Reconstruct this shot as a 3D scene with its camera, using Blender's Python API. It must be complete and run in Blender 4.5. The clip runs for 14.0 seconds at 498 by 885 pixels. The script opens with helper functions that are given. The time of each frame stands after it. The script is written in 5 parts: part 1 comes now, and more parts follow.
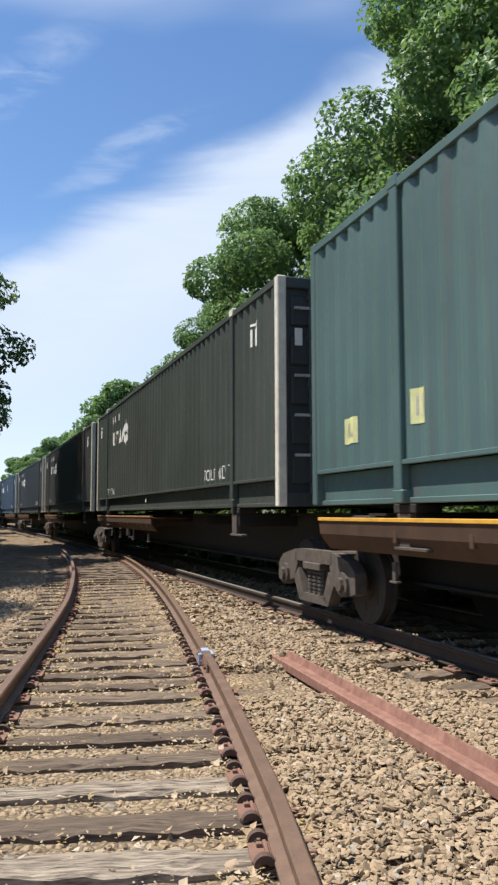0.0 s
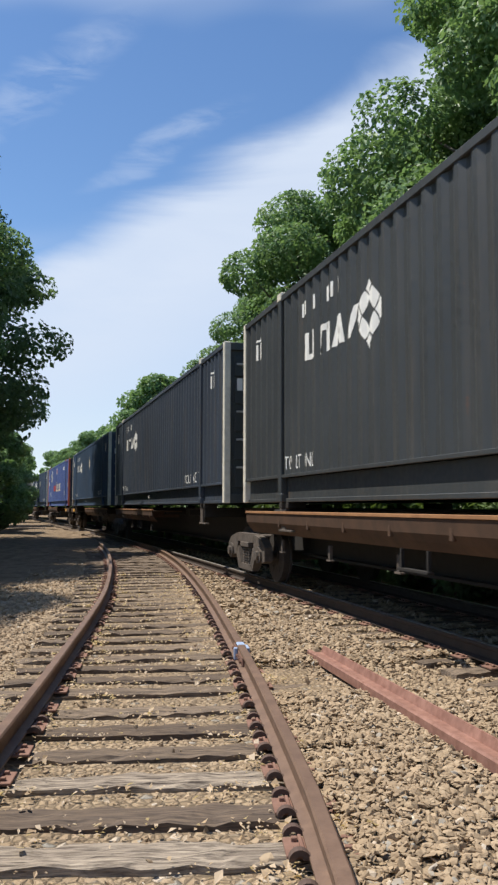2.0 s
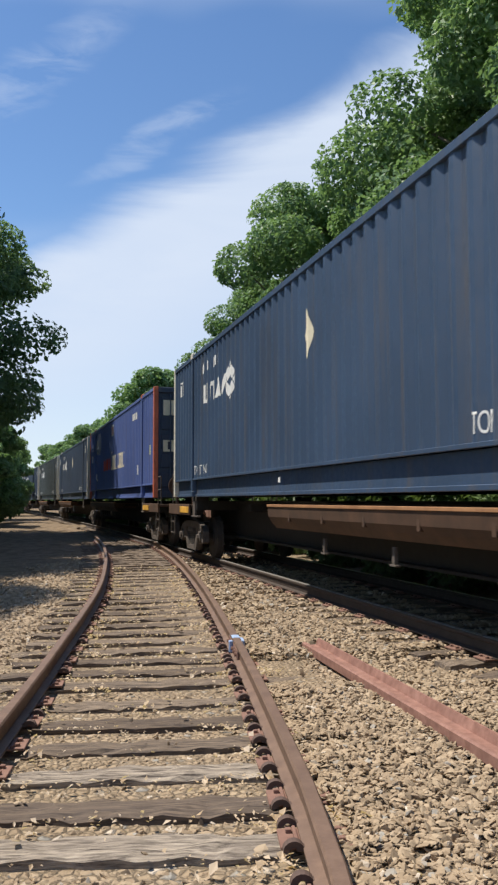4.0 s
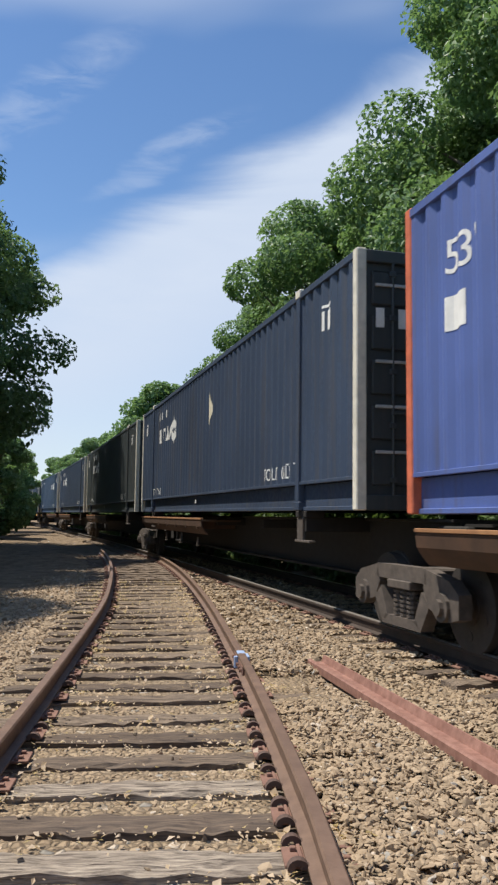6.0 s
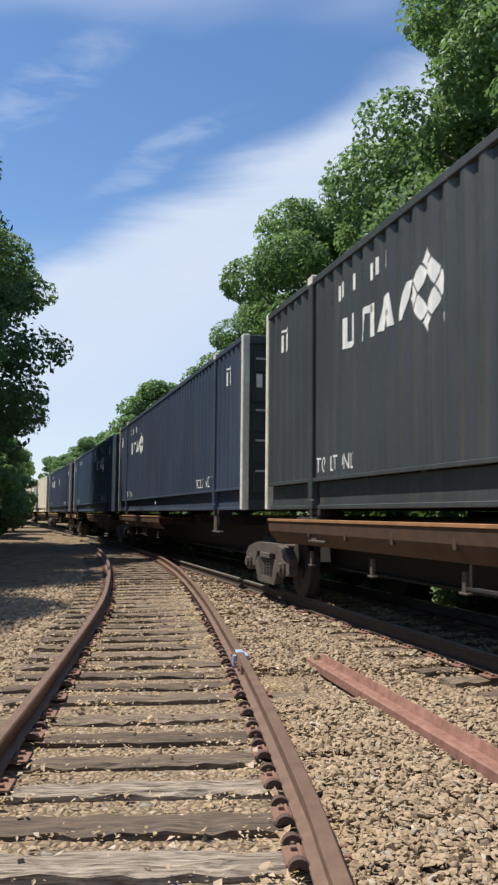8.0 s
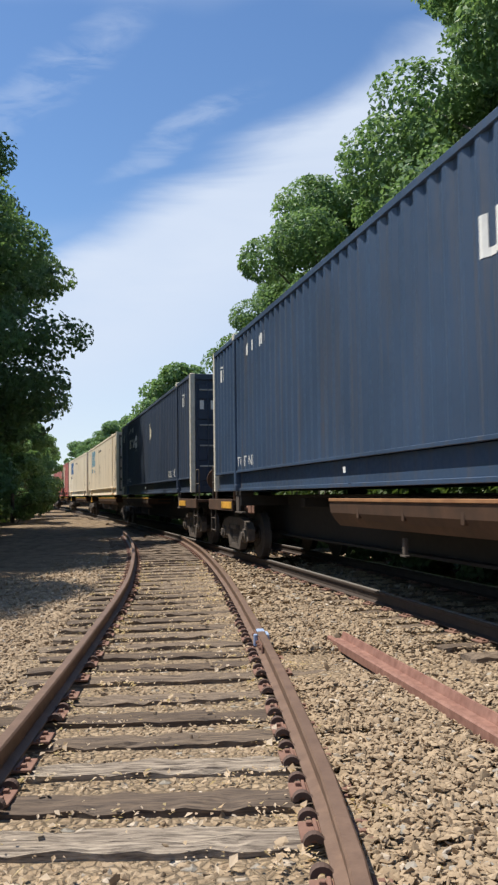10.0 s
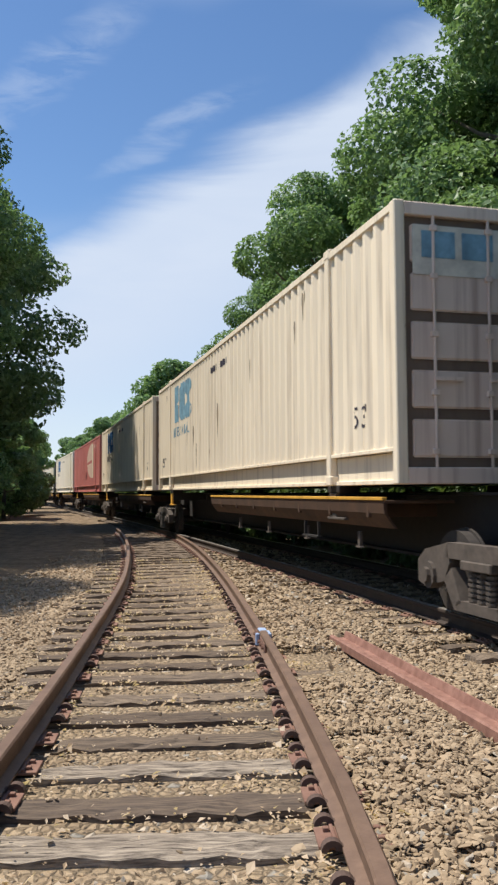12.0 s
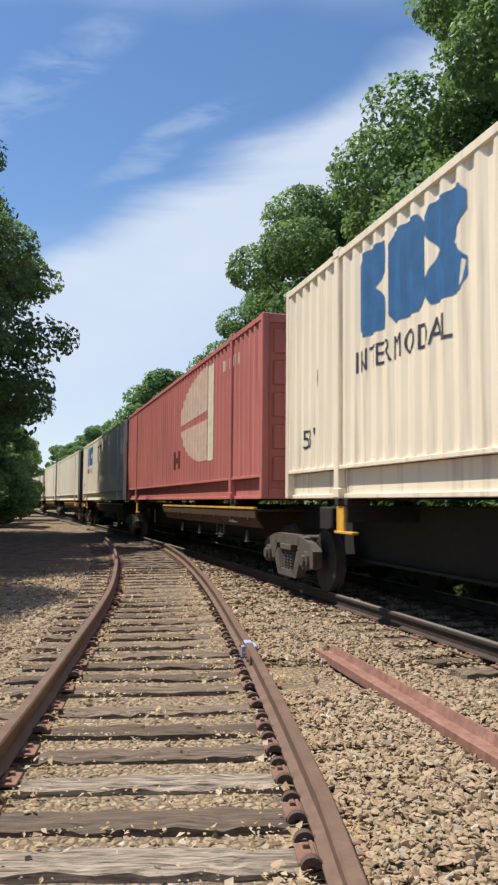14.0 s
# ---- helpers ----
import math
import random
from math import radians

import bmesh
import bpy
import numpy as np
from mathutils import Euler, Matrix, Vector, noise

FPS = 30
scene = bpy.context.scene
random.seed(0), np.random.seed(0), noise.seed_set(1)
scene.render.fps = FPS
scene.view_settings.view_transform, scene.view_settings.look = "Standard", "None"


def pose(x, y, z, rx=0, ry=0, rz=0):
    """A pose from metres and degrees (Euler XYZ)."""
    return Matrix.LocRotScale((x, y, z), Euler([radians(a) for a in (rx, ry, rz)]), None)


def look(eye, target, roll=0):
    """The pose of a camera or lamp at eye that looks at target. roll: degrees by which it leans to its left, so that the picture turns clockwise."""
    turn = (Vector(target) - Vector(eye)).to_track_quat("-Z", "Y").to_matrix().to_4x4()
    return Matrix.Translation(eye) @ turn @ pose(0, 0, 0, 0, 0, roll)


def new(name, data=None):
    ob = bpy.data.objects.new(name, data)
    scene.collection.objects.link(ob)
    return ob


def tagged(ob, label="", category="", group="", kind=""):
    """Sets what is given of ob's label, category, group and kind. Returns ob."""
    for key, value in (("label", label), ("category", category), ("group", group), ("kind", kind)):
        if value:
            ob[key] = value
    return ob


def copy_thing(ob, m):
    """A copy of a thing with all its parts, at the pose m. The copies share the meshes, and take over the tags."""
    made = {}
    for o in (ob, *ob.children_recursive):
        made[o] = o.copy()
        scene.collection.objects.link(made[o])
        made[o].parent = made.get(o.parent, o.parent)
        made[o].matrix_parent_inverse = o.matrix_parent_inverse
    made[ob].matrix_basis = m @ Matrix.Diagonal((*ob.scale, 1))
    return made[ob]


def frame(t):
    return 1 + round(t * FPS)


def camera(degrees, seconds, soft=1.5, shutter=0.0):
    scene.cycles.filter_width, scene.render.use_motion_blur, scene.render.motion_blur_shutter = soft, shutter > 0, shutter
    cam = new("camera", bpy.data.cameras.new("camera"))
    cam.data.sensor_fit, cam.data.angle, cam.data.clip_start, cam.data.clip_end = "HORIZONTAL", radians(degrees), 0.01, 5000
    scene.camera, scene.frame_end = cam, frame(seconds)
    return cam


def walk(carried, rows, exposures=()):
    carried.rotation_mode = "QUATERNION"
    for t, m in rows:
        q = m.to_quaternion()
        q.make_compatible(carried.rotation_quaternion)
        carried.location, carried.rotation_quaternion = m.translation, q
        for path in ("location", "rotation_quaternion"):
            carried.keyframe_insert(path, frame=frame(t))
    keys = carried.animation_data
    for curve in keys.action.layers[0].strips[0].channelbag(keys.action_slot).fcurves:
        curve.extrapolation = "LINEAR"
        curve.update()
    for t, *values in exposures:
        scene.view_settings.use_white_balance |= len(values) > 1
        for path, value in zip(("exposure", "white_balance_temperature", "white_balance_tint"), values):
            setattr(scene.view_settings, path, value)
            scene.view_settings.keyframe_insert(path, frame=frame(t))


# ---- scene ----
cam = camera(33.85, 14.0, soft=2.4, shutter=0.06)
PATH = [
    (0, pose(0.004, -0.009, 1.366, 95.269, 0.246, 0.009)),
    (0.5, pose(-0.006, -0.024, 1.376, 95.219, 0.279, 1.646)),
    (1, pose(0.001, -0.024, 1.378, 95.178, 0.222, 2.941)),
    (1.5, pose(0.009, -0.022, 1.374, 94.890, 0.376, 3.183)),
    (2, pose(0.004, -0.025, 1.377, 94.851, -0.061, 2.483)),
    (4.5, pose(0.016, -0.033, 1.383, 94.284, 0.219, 2.167)),
    (5, pose(0.009, -0.018, 1.377, 94.558, -0.014, 3.185)),
    (5.5, pose(0.006, -0.023, 1.378, 95.033, -0.445, 3.060)),
    (6, pose(0.003, -0.035, 1.376, 95.436, -0.654, 2.588)),
    (6.5, pose(-0.012, -0.042, 1.380, 95.307, -1.338, 2.318)),
    (7, pose(-0.018, -0.044, 1.381, 95.319, -1.592, 1.796)),
    (7.5, pose(-0.015, -0.031, 1.380, 95.384, -0.861, 1.896)),
    (10, pose(0.064, -0.028, 1.379, 93.968, 0.796, 4.162)),
    (10.5, pose(0.081, -0.015, 1.385, 93.572, 1.070, 4.774)),
    (11, pose(0.037, 0.009, 1.387, 93.729, 0.798, 4.894)),
    (11.5, pose(-0.010, 0.038, 1.387, 93.716, 0.653, 4.365)),
    (12, pose(-0.053, 0.053, 1.381, 93.787, 0.402, 3.508)),
    (12.5, pose(-0.086, 0.072, 1.375, 93.636, -0.260, 3.213)),
    (13, pose(-0.052, 0.088, 1.373, 93.283, -0.504, 3.115)),
    (13.5, pose(-0.036, 0.077, 1.379, 93.753, -0.626, 2.754)),
    (14, pose(-0.030, 0.060, 1.389, 94.530, -0.412, 2.831)),
]
walk(cam, PATH, [(0.0, 0.58), (0.5, 0.50), (1.0, 0.44), (2.0, 0.42), (4.5, 0.42), (5.5, 0.32), (6.5, 0.40), (11.5, 0.42), (12.0, 0.38), (12.5, 0.04), (13.0, 0.22), (13.5, 0.32), (14.0, 0.40)])

# ---- light ----
SUN_AZ, SUN_EL = 81.0, 65.0      # degrees to the left of +y, above the horizon
sun_dir = Vector((-math.sin(radians(SUN_AZ)) * math.cos(radians(SUN_EL)),
                  math.cos(radians(SUN_AZ)) * math.cos(radians(SUN_EL)), math.sin(radians(SUN_EL))))
sun = new("sun", bpy.data.lights.new("sun", "SUN"))
sun.data.energy, sun.data.angle, sun.data.color = 5.0, radians(0.55), (1.0, 0.94, 0.84)
sun.matrix_world = look(sun_dir * 100, (0, 0, 0))

world = bpy.data.worlds.new("sky")
scene.world = world
world.use_nodes = True


def tree(nt):
    """Short hands for node trees: add(kind, settings, inputs)."""
    def add(kind, inputs=None, **settings):
        n = nt.nodes.new(kind)
        for k, v in settings.items():
            setattr(n, k, v)
        for k, v in (inputs or {}).items():
            if isinstance(v, bpy.types.NodeSocket):
                nt.links.new(v, n.inputs[k])
            else:
                n.inputs[k].default_value = v
        return n
    return add


def build_sky():
    nt = world.node_tree
    nt.nodes.clear()
    add = tree(nt)
    sky = add("ShaderNodeTexSky", sky_type="NISHITA", sun_disc=False, sun_elevation=radians(SUN_EL),
              sun_rotation=radians(-SUN_AZ), air_density=1.0, dust_density=0.2, ozone_density=1.6)
    way = add("ShaderNodeTexCoord").outputs["Generated"]
    # cirrus sheet: one long soft edge across the sky, streaks along it
    edge = add("ShaderNodeVectorMath", {0: way, 1: (0.4398, 0.3980, -0.8051)}, operation="DOT_PRODUCT").outputs["Value"]
    stretch = add("ShaderNodeMapping", {"Vector": way, "Rotation": (0.25, 0.55, 0.3), "Scale": (1.4, 4.5, 6.0)}).outputs["Vector"]
    wisps = add("ShaderNodeTexNoise", {"Vector": stretch, "Scale": 1.6, "Detail": 7.0, "Roughness": 0.55, "Distortion": 0.5}).outputs["Fac"]
    soft = add("ShaderNodeTexNoise", {"Vector": stretch, "Scale": 0.9, "Detail": 3.0}).outputs["Fac"]
    shift = add("ShaderNodeMath", {0: wisps, 1: 0.14, 2: -0.07}, operation="MULTIPLY_ADD").outputs[0]
    where = add("ShaderNodeMath", {0: edge, 1: shift}, operation="ADD").outputs[0]
    sheet = add("ShaderNodeMapRange", {"Value": where, "From Min": -0.012, "From Max": 0.055, "To Min": 0.0, "To Max": 0.92}, interpolation_type="SMOOTHSTEP").outputs[0]
    fade = add("ShaderNodeMapRange", {"Value": where, "From Min": 0.10, "From Max": 0.40, "To Min": 1.0, "To Max": 0.25}, interpolation_type="SMOOTHSTEP").outputs[0]
    veil = add("ShaderNodeMapRange", {"Value": soft, "From Min": 0.47, "From Max": 0.66, "To Min": 0.0, "To Max": 0.34}, interpolation_type="SMOOTHSTEP").outputs[0]
    thick = add("ShaderNodeMath", {0: sheet, 1: fade}, operation="MULTIPLY").outputs[0]
    grain = add("ShaderNodeMapRange", {"Value": wisps, "From Min": 0.25, "From Max": 0.7, "To Min": 0.78, "To Max": 1.05}).outputs[0]
    thick = add("ShaderNodeMath", {0: thick, 1: grain}, operation="MULTIPLY").outputs[0]
    cover = add("ShaderNodeMath", {0: thick, 1: veil}, operation="MAXIMUM", use_clamp=True).outputs[0]
    streaks = add("ShaderNodeTexNoise", {"Vector": stretch, "Scale": 7.0, "Detail": 5.0, "Roughness": 0.6, "Distortion": 0.6}).outputs["Fac"]
    streaks = add("ShaderNodeMapRange", {"Value": streaks, "From Min": 0.36, "From Max": 0.62}).outputs[0]
    # two faint brushed wisps in the open blue
    for aim, along, size, wide in (((-0.135, 0.885, 0.415), (0.72, 0.30, 0.60), 0.10, 0.020), ((-0.27, 0.84, 0.46), (0.66, 0.35, 0.66), 0.13, 0.024)):
        aim, along = Vector(aim).normalized(), Vector(along).normalized()
        cross = aim.cross(along).normalized()
        lengthwise = add("ShaderNodeVectorMath", {0: way, 1: tuple(aim.cross(cross).normalized())}, operation="DOT_PRODUCT").outputs["Value"]
        crosswise = add("ShaderNodeVectorMath", {0: way, 1: tuple(cross)}, operation="DOT_PRODUCT").outputs["Value"]
        ragged = add("ShaderNodeMath", {0: wisps, 1: 0.12, 2: -0.06}, operation="MULTIPLY_ADD").outputs[0]
        crosswise = add("ShaderNodeMath", {0: crosswise, 1: ragged}, operation="ADD").outputs[0]
        u = add("ShaderNodeMath", {0: lengthwise, 1: 1 / size}, operation="MULTIPLY").outputs[0]
        v = add("ShaderNodeMath", {0: crosswise, 1: 1 / wide}, operation="MULTIPLY").outputs[0]
        u2 = add("ShaderNodeMath", {0: u, 1: u}, operation="MULTIPLY").outputs[0]
        far_off = add("ShaderNodeMath", {0: v, 1: v, 2: u2}, operation="MULTIPLY_ADD").outputs[0]
        patch = add("ShaderNodeMapRange", {"Value": far_off, "From Min": 0.0, "From Max": 1.6, "To Min": 0.25, "To Max": 0.0}, interpolation_type="SMOOTHSTEP").outputs[0]
        patch = add("ShaderNodeMath", {0: patch, 1: streaks}, operation="MULTIPLY").outputs[0]
        cover = add("ShaderNodeMath", {0: cover, 1: patch}, operation="ADD", use_clamp=True).outputs[0]
    deep = add("ShaderNodeHueSaturation", {"Hue": 0.503, "Saturation": 1.16, "Value": 1.50, "Color": sky.outputs[0]})
    mix = add("ShaderNodeMixRGB", {0: cover, 1: deep.outputs[0], 2: (7.2, 8.1, 9.6, 1)})
    bg = add("ShaderNodeBackground", {"Color": mix.outputs[0], "Strength": 0.074})
    out = add("ShaderNodeOutputWorld", {"Surface": bg.outputs[0]})


build_sky()

# ---- materials ----


def material(name, build, rough=0.8, metal=0.0, spec=0.5):
    """build(add, nt, bsdf, coords) wires colour and relief into the shader."""
    m = bpy.data.materials.new(name)
    m.use_nodes = True
    nt = m.node_tree
    bsdf = nt.nodes["Principled BSDF"]
    bsdf.inputs["Roughness"].default_value = rough
    bsdf.inputs["Metallic"].default_value = metal
    bsdf.inputs["Specular IOR Level"].default_value = spec
    add = tree(nt)
    build(add, nt, bsdf, add("ShaderNodeTexCoord").outputs["Object"])
    return m


def blend(add, fac, a, b):
    return add("ShaderNodeMixRGB", {0: fac, 1: a, 2: b}).outputs[0]


def ramp(add, value, lo, hi, a=0.0, b=1.0):
    return add("ShaderNodeMapRange", {"Value": value, "From Min": lo, "From Max": hi, "To Min": a, "To Max": b}, clamp=True).outputs[0]


def noise_of(add, coords, scale, detail=4.0, rough=0.55, stretch=None):
    if stretch:
        coords = add("ShaderNodeMapping", {"Vector": coords, "Scale": stretch}).outputs["Vector"]
    return add("ShaderNodeTexNoise", {"Vector": coords, "Scale": scale, "Detail": detail, "Roughness": rough}).outputs["Fac"]


def relief(add, nt, bsdf, height, strength=0.4, distance=0.01):
    b = add("ShaderNodeBump", {"Height": height, "Strength": strength, "Distance": distance})
    nt.links.new(b.outputs[0], bsdf.inputs["Normal"])


def rgb(r, g, b):
    return (r, g, b, 1.0)


def scaled(c, k):
    return (c[0] * k, c[1] * k, c[2] * k, 1.0)


def paint(name, c, rust=0.12, fade=0.25, rough=0.5, grime=(0.10, 0.085, 0.07)):
    """Weathered container paint: chalked patches, vertical rain streaks, rust spots."""
    def build(add, nt, bsdf, co):
        where = add("ShaderNodeNewGeometry").outputs["Position"]
        big = noise_of(add, co, 0.55, 3.0)
        streak = noise_of(add, co, 1.0, 5.0, 0.6, (7.0, 7.0, 0.35))
        fine = noise_of(add, co, 16.0, 4.0)
        col = blend(add, ramp(add, big, 0.3, 0.72), scaled(c, 1 - fade * 0.5), scaled(c, 1 + fade))
        col = blend(add, ramp(add, streak, 0.52, 0.74, 0.0, 0.55), col, rgb(*grime))
        spots = add("ShaderNodeMath", {0: noise_of(add, co, 3.2, 8.0, 0.7), 1: streak}, operation="MULTIPLY").outputs[0]
        col = blend(add, ramp(add, spots, 0.40, 0.46, 0.0, min(1.0, rust * 5)), col, rgb(0.16, 0.065, 0.03))
        nt.links.new(col, bsdf.inputs["Base Color"])
        nt.links.new(ramp(add, fine, 0.3, 0.7, rough - 0.08, rough + 0.12), bsdf.inputs["Roughness"])
        relief(add, nt, bsdf, fine, 0.12, 0.004)
    return material(name, build, rough)


def rusty(name, c1, c2, rough=0.75, metal=0.15, scale=9.0):
    def build(add, nt, bsdf, co):
        n1, n2 = noise_of(add, co, scale, 6.0, 0.65), noise_of(add, co, 1.4, 3.0)
        col = blend(add, ramp(add, n1, 0.3, 0.7), rgb(*c1), rgb(*c2))
        col = blend(add, ramp(add, n2, 0.35, 0.75, 0.0, 0.6), col, scaled(c2, 0.6))
        nt.links.new(col, bsdf.inputs["Base Color"])
        relief(add, nt, bsdf, noise_of(add, co, 60.0, 4.0), 0.35, 0.003)
    return material(name, build, rough, metal)


def wood_build(add, nt, bsdf, co, low=(0.13, 0.094, 0.066), high=(0.32, 0.245, 0.175)):
    pick = add("ShaderNodeObjectInfo").outputs["Random"]
    move = add("ShaderNodeVectorMath", {0: co, 1: add("ShaderNodeCombineXYZ", {"X": add("ShaderNodeMath", {0: pick, 1: 37.0}, operation="MULTIPLY").outputs[0]}).outputs[0]}, operation="ADD").outputs[0]
    grain = noise_of(add, move, 7.0, 8.0, 0.7, (0.6, 9.0, 9.0))
    patch = noise_of(add, move, 2.2, 4.0)
    dry = ramp(add, pick, 0.0, 1.0, 0.15, 0.85)
    pale = blend(add, dry, rgb(*low), rgb(*high))
    col = blend(add, ramp(add, grain, 0.36, 0.62), rgb(0.06, 0.047, 0.04), pale)
    col = blend(add, ramp(add, patch, 0.5, 0.8, 0.0, 0.6), col, rgb(0.13, 0.10, 0.08))
    nt.links.new(col, bsdf.inputs["Base Color"])
    relief(add, nt, bsdf, grain, 0.9, 0.012)


def ballast_colour(add, pick, fine):
    warm = blend(add, ramp(add, pick, 0.0, 0.45), rgb(0.24, 0.182, 0.12), rgb(0.345, 0.26, 0.17))
    col = blend(add, ramp(add, pick, 0.5, 0.93), warm, rgb(0.41, 0.316, 0.212))
    col = blend(add, ramp(add, pick, 0.955, 0.97), col, rgb(0.30, 0.285, 0.25))
    col = blend(add, ramp(add, pick, 0.985, 0.99), col, rgb(0.58, 0.50, 0.40))
    return blend(add, ramp(add, fine, 0.35, 0.7, 0.0, 0.5), col, rgb(0.26, 0.18, 0.115))


def stone_build(add, nt, bsdf, co):
    pick = add("ShaderNodeNewGeometry").outputs["Random Per Island"]
    fine = noise_of(add, co, 26.0, 5.0, 0.65)
    nt.links.new(ballast_colour(add, pick, fine), bsdf.inputs["Base Color"])
    relief(add, nt, bsdf, noise_of(add, co, 90.0, 3.0), 0.5, 0.004)


def ground_build(add, nt, bsdf, co):
    cell = add("ShaderNodeTexVoronoi", {"Vector": co, "Scale": 19.0})
    gap = add("ShaderNodeTexVoronoi", {"Vector": co, "Scale": 19.0}, feature="DISTANCE_TO_EDGE").outputs["Distance"]
    pick = add("ShaderNodeSeparateColor", {0: cell.outputs["Color"]}).outputs[0]
    fine = noise_of(add, co, 26.0, 5.0, 0.65)
    stones = blend(add, ramp(add, gap, 0.0, 0.12), rgb(0.17, 0.13, 0.086), ballast_colour(add, pick, fine))
    dirt = blend(add, ramp(add, noise_of(add, co, 3.0, 8.0, 0.7), 0.3, 0.7), rgb(0.14, 0.098, 0.062), rgb(0.31, 0.232, 0.152))
    litter = blend(add, ramp(add, noise_of(add, co, 9.0, 6.0, 0.7), 0.4, 0.65), rgb(0.10, 0.075, 0.045), rgb(0.09, 0.12, 0.04))
    # distance from the tracks, in metres across them
    across = add("ShaderNodeVectorMath", {0: co, 1: (0.954, 0.299, 0.0)}, operation="DOT_PRODUCT").outputs["Value"]
    wobble = ramp(add, noise_of(add, co, 0.5, 5.0), 0.2, 0.8, -1.2, 1.2)
    edge = add("ShaderNodeMath", {0: across, 1: wobble}, operation="ADD").outputs[0]
    west = add("ShaderNodeSeparateXYZ", {0: co}).outputs[0]
    rough_edge = add("ShaderNodeMath", {0: wobble, 1: 0.25, 2: west}, operation="MULTIPLY_ADD").outputs[0]
    left = ramp(add, rough_edge, -5.2, -4.3)
    wild = add("ShaderNodeMath", {0: ramp(add, edge, -6.2, -5.0), 1: ramp(add, edge, 8.0, 9.2, 1.0, 0.0)}, operation="MULTIPLY").outputs[0]
    col = blend(add, left, dirt, stones)
    col = blend(add, wild, litter, col)
    nt.links.new(col, bsdf.inputs["Base Color"])
    h = add("ShaderNodeMath", {0: ramp(add, gap, 0.0, 0.3), 1: fine}, operation="ADD").outputs[0]
    relief(add, nt, bsdf, h, 0.8, 0.03)


def leaf_material(name, dark, light, shine=0.45):
    m = bpy.data.materials.new(name)
    m.use_nodes = True
    nt = m.node_tree
    add = tree(nt)
    bsdf = nt.nodes["Principled BSDF"]
    pick = add("ShaderNodeNewGeometry").outputs["Random Per Island"]
    co = add("ShaderNodeTexCoord").outputs["Object"]
    lump = noise_of(add, co, 0.45, 3.0)
    col = blend(add, ramp(add, pick, 0.0, 1.0), rgb(*dark), rgb(*light))
    col = blend(add, ramp(add, lump, 0.45, 0.72, 0.0, 0.6), col, rgb(light[0] * 1.25, light[1] * 1.12, light[2] * 0.9))
    nt.links.new(col, bsdf.inputs["Base Color"])
    bsdf.inputs["Roughness"].default_value = shine
    bsdf.inputs["Specular IOR Level"].default_value = 0.2
    thin = add("ShaderNodeBsdfTranslucent", {"Color": blend(add, 0.5, col, rgb(light[0] * 1.4, light[1] * 1.4, light[2] * 0.6))})
    both = add("ShaderNodeMixShader", {0: 0.36, 1: bsdf.outputs[0], 2: thin.outputs[0]})
    nt.links.new(both.outputs[0], nt.nodes["Material Output"].inputs[0])
    return m


def plain(name, c, rough=0.6, metal=0.0, vary=0.2):
    def build(add, nt, bsdf, co):
        n = noise_of(add, co, 5.0, 6.0, 0.65)
        nt.links.new(blend(add, ramp(add, n, 0.3, 0.7), scaled(c, 1 - vary), scaled(c, 1 + vary)), bsdf.inputs["Base Color"])
        relief(add, nt, bsdf, noise_of(add, co, 40.0, 3.0), 0.15, 0.003)
    return material(name, build, rough, metal)


GROUND = material("ballast_and_dirt", ground_build, 0.95, spec=0.2)
STONE = material("ballast_stone", stone_build, 0.9, spec=0.25)
TIE = material("weathered_tie_wood", wood_build, 0.9, spec=0.2)
TIE_PALE = material("bleached_tie_wood", lambda *a: wood_build(*a, (0.36, 0.295, 0.225), (0.46, 0.385, 0.30)), 0.9, spec=0.2)
TIE_DARK = material("dark_tie_wood", lambda *a: wood_build(*a, (0.15, 0.11, 0.08), (0.22, 0.165, 0.12)), 0.9, spec=0.2)
RAIL = rusty("rail_rust", (0.115, 0.068, 0.046), (0.205, 0.128, 0.086), 0.6, 0.15)
RAIL_TOP = rusty("worn_rail_head", (0.42, 0.38, 0.34), (0.55, 0.51, 0.47), 0.35, 0.6)
# main-line rail rust, its colour darkened for the shade under the train
RAIL_SHADED = rusty("shaded_rail_rust", (0.032, 0.022, 0.017), (0.065, 0.044, 0.033), 0.75, 0.1)
RED_RUST = rusty("red_rust", (0.15, 0.062, 0.042), (0.33, 0.175, 0.13), 0.75, 0.05, 14.0)
PLATE = rusty("plate_rust", (0.17, 0.085, 0.06), (0.26, 0.145, 0.105), 0.85, 0.1)
ANCHOR = rusty("anchor_iron", (0.08, 0.05, 0.04), (0.14, 0.088, 0.066), 0.8, 0.2)
STEEL_DARK = rusty("grimy_black_steel", (0.014, 0.012, 0.011), (0.028, 0.024, 0.021), 0.85, 0.1)
CAST = rusty("truck_casting", (0.052, 0.042, 0.035), (0.13, 0.104, 0.085), 0.85, 0.1)
WHEEL = rusty("wheel_steel", (0.035, 0.03, 0.027), (0.07, 0.058, 0.05), 0.7, 0.2)
DECK = rusty("deck_brown", (0.045, 0.025, 0.015), (0.11, 0.056, 0.03), 0.8, 0.1, 3.0)
RUST_EDGE = rusty("rusted_orange_edge", (0.22, 0.10, 0.045), (0.42, 0.21, 0.09), 0.75, 0.05, 4.0)
RUST_STREAK = rusty("run_down_rust", (0.09, 0.065, 0.03), (0.21, 0.14, 0.065), 0.8, 0.0, 6.0)
TAN_STREAK = rusty("run_down_dirt", (0.20, 0.145, 0.085), (0.46, 0.37, 0.26), 0.85, 0.0, 9.0)
YELLOW = plain("safety_yellow", (0.62, 0.33, 0.045), 0.6, 0.0, 0.3)
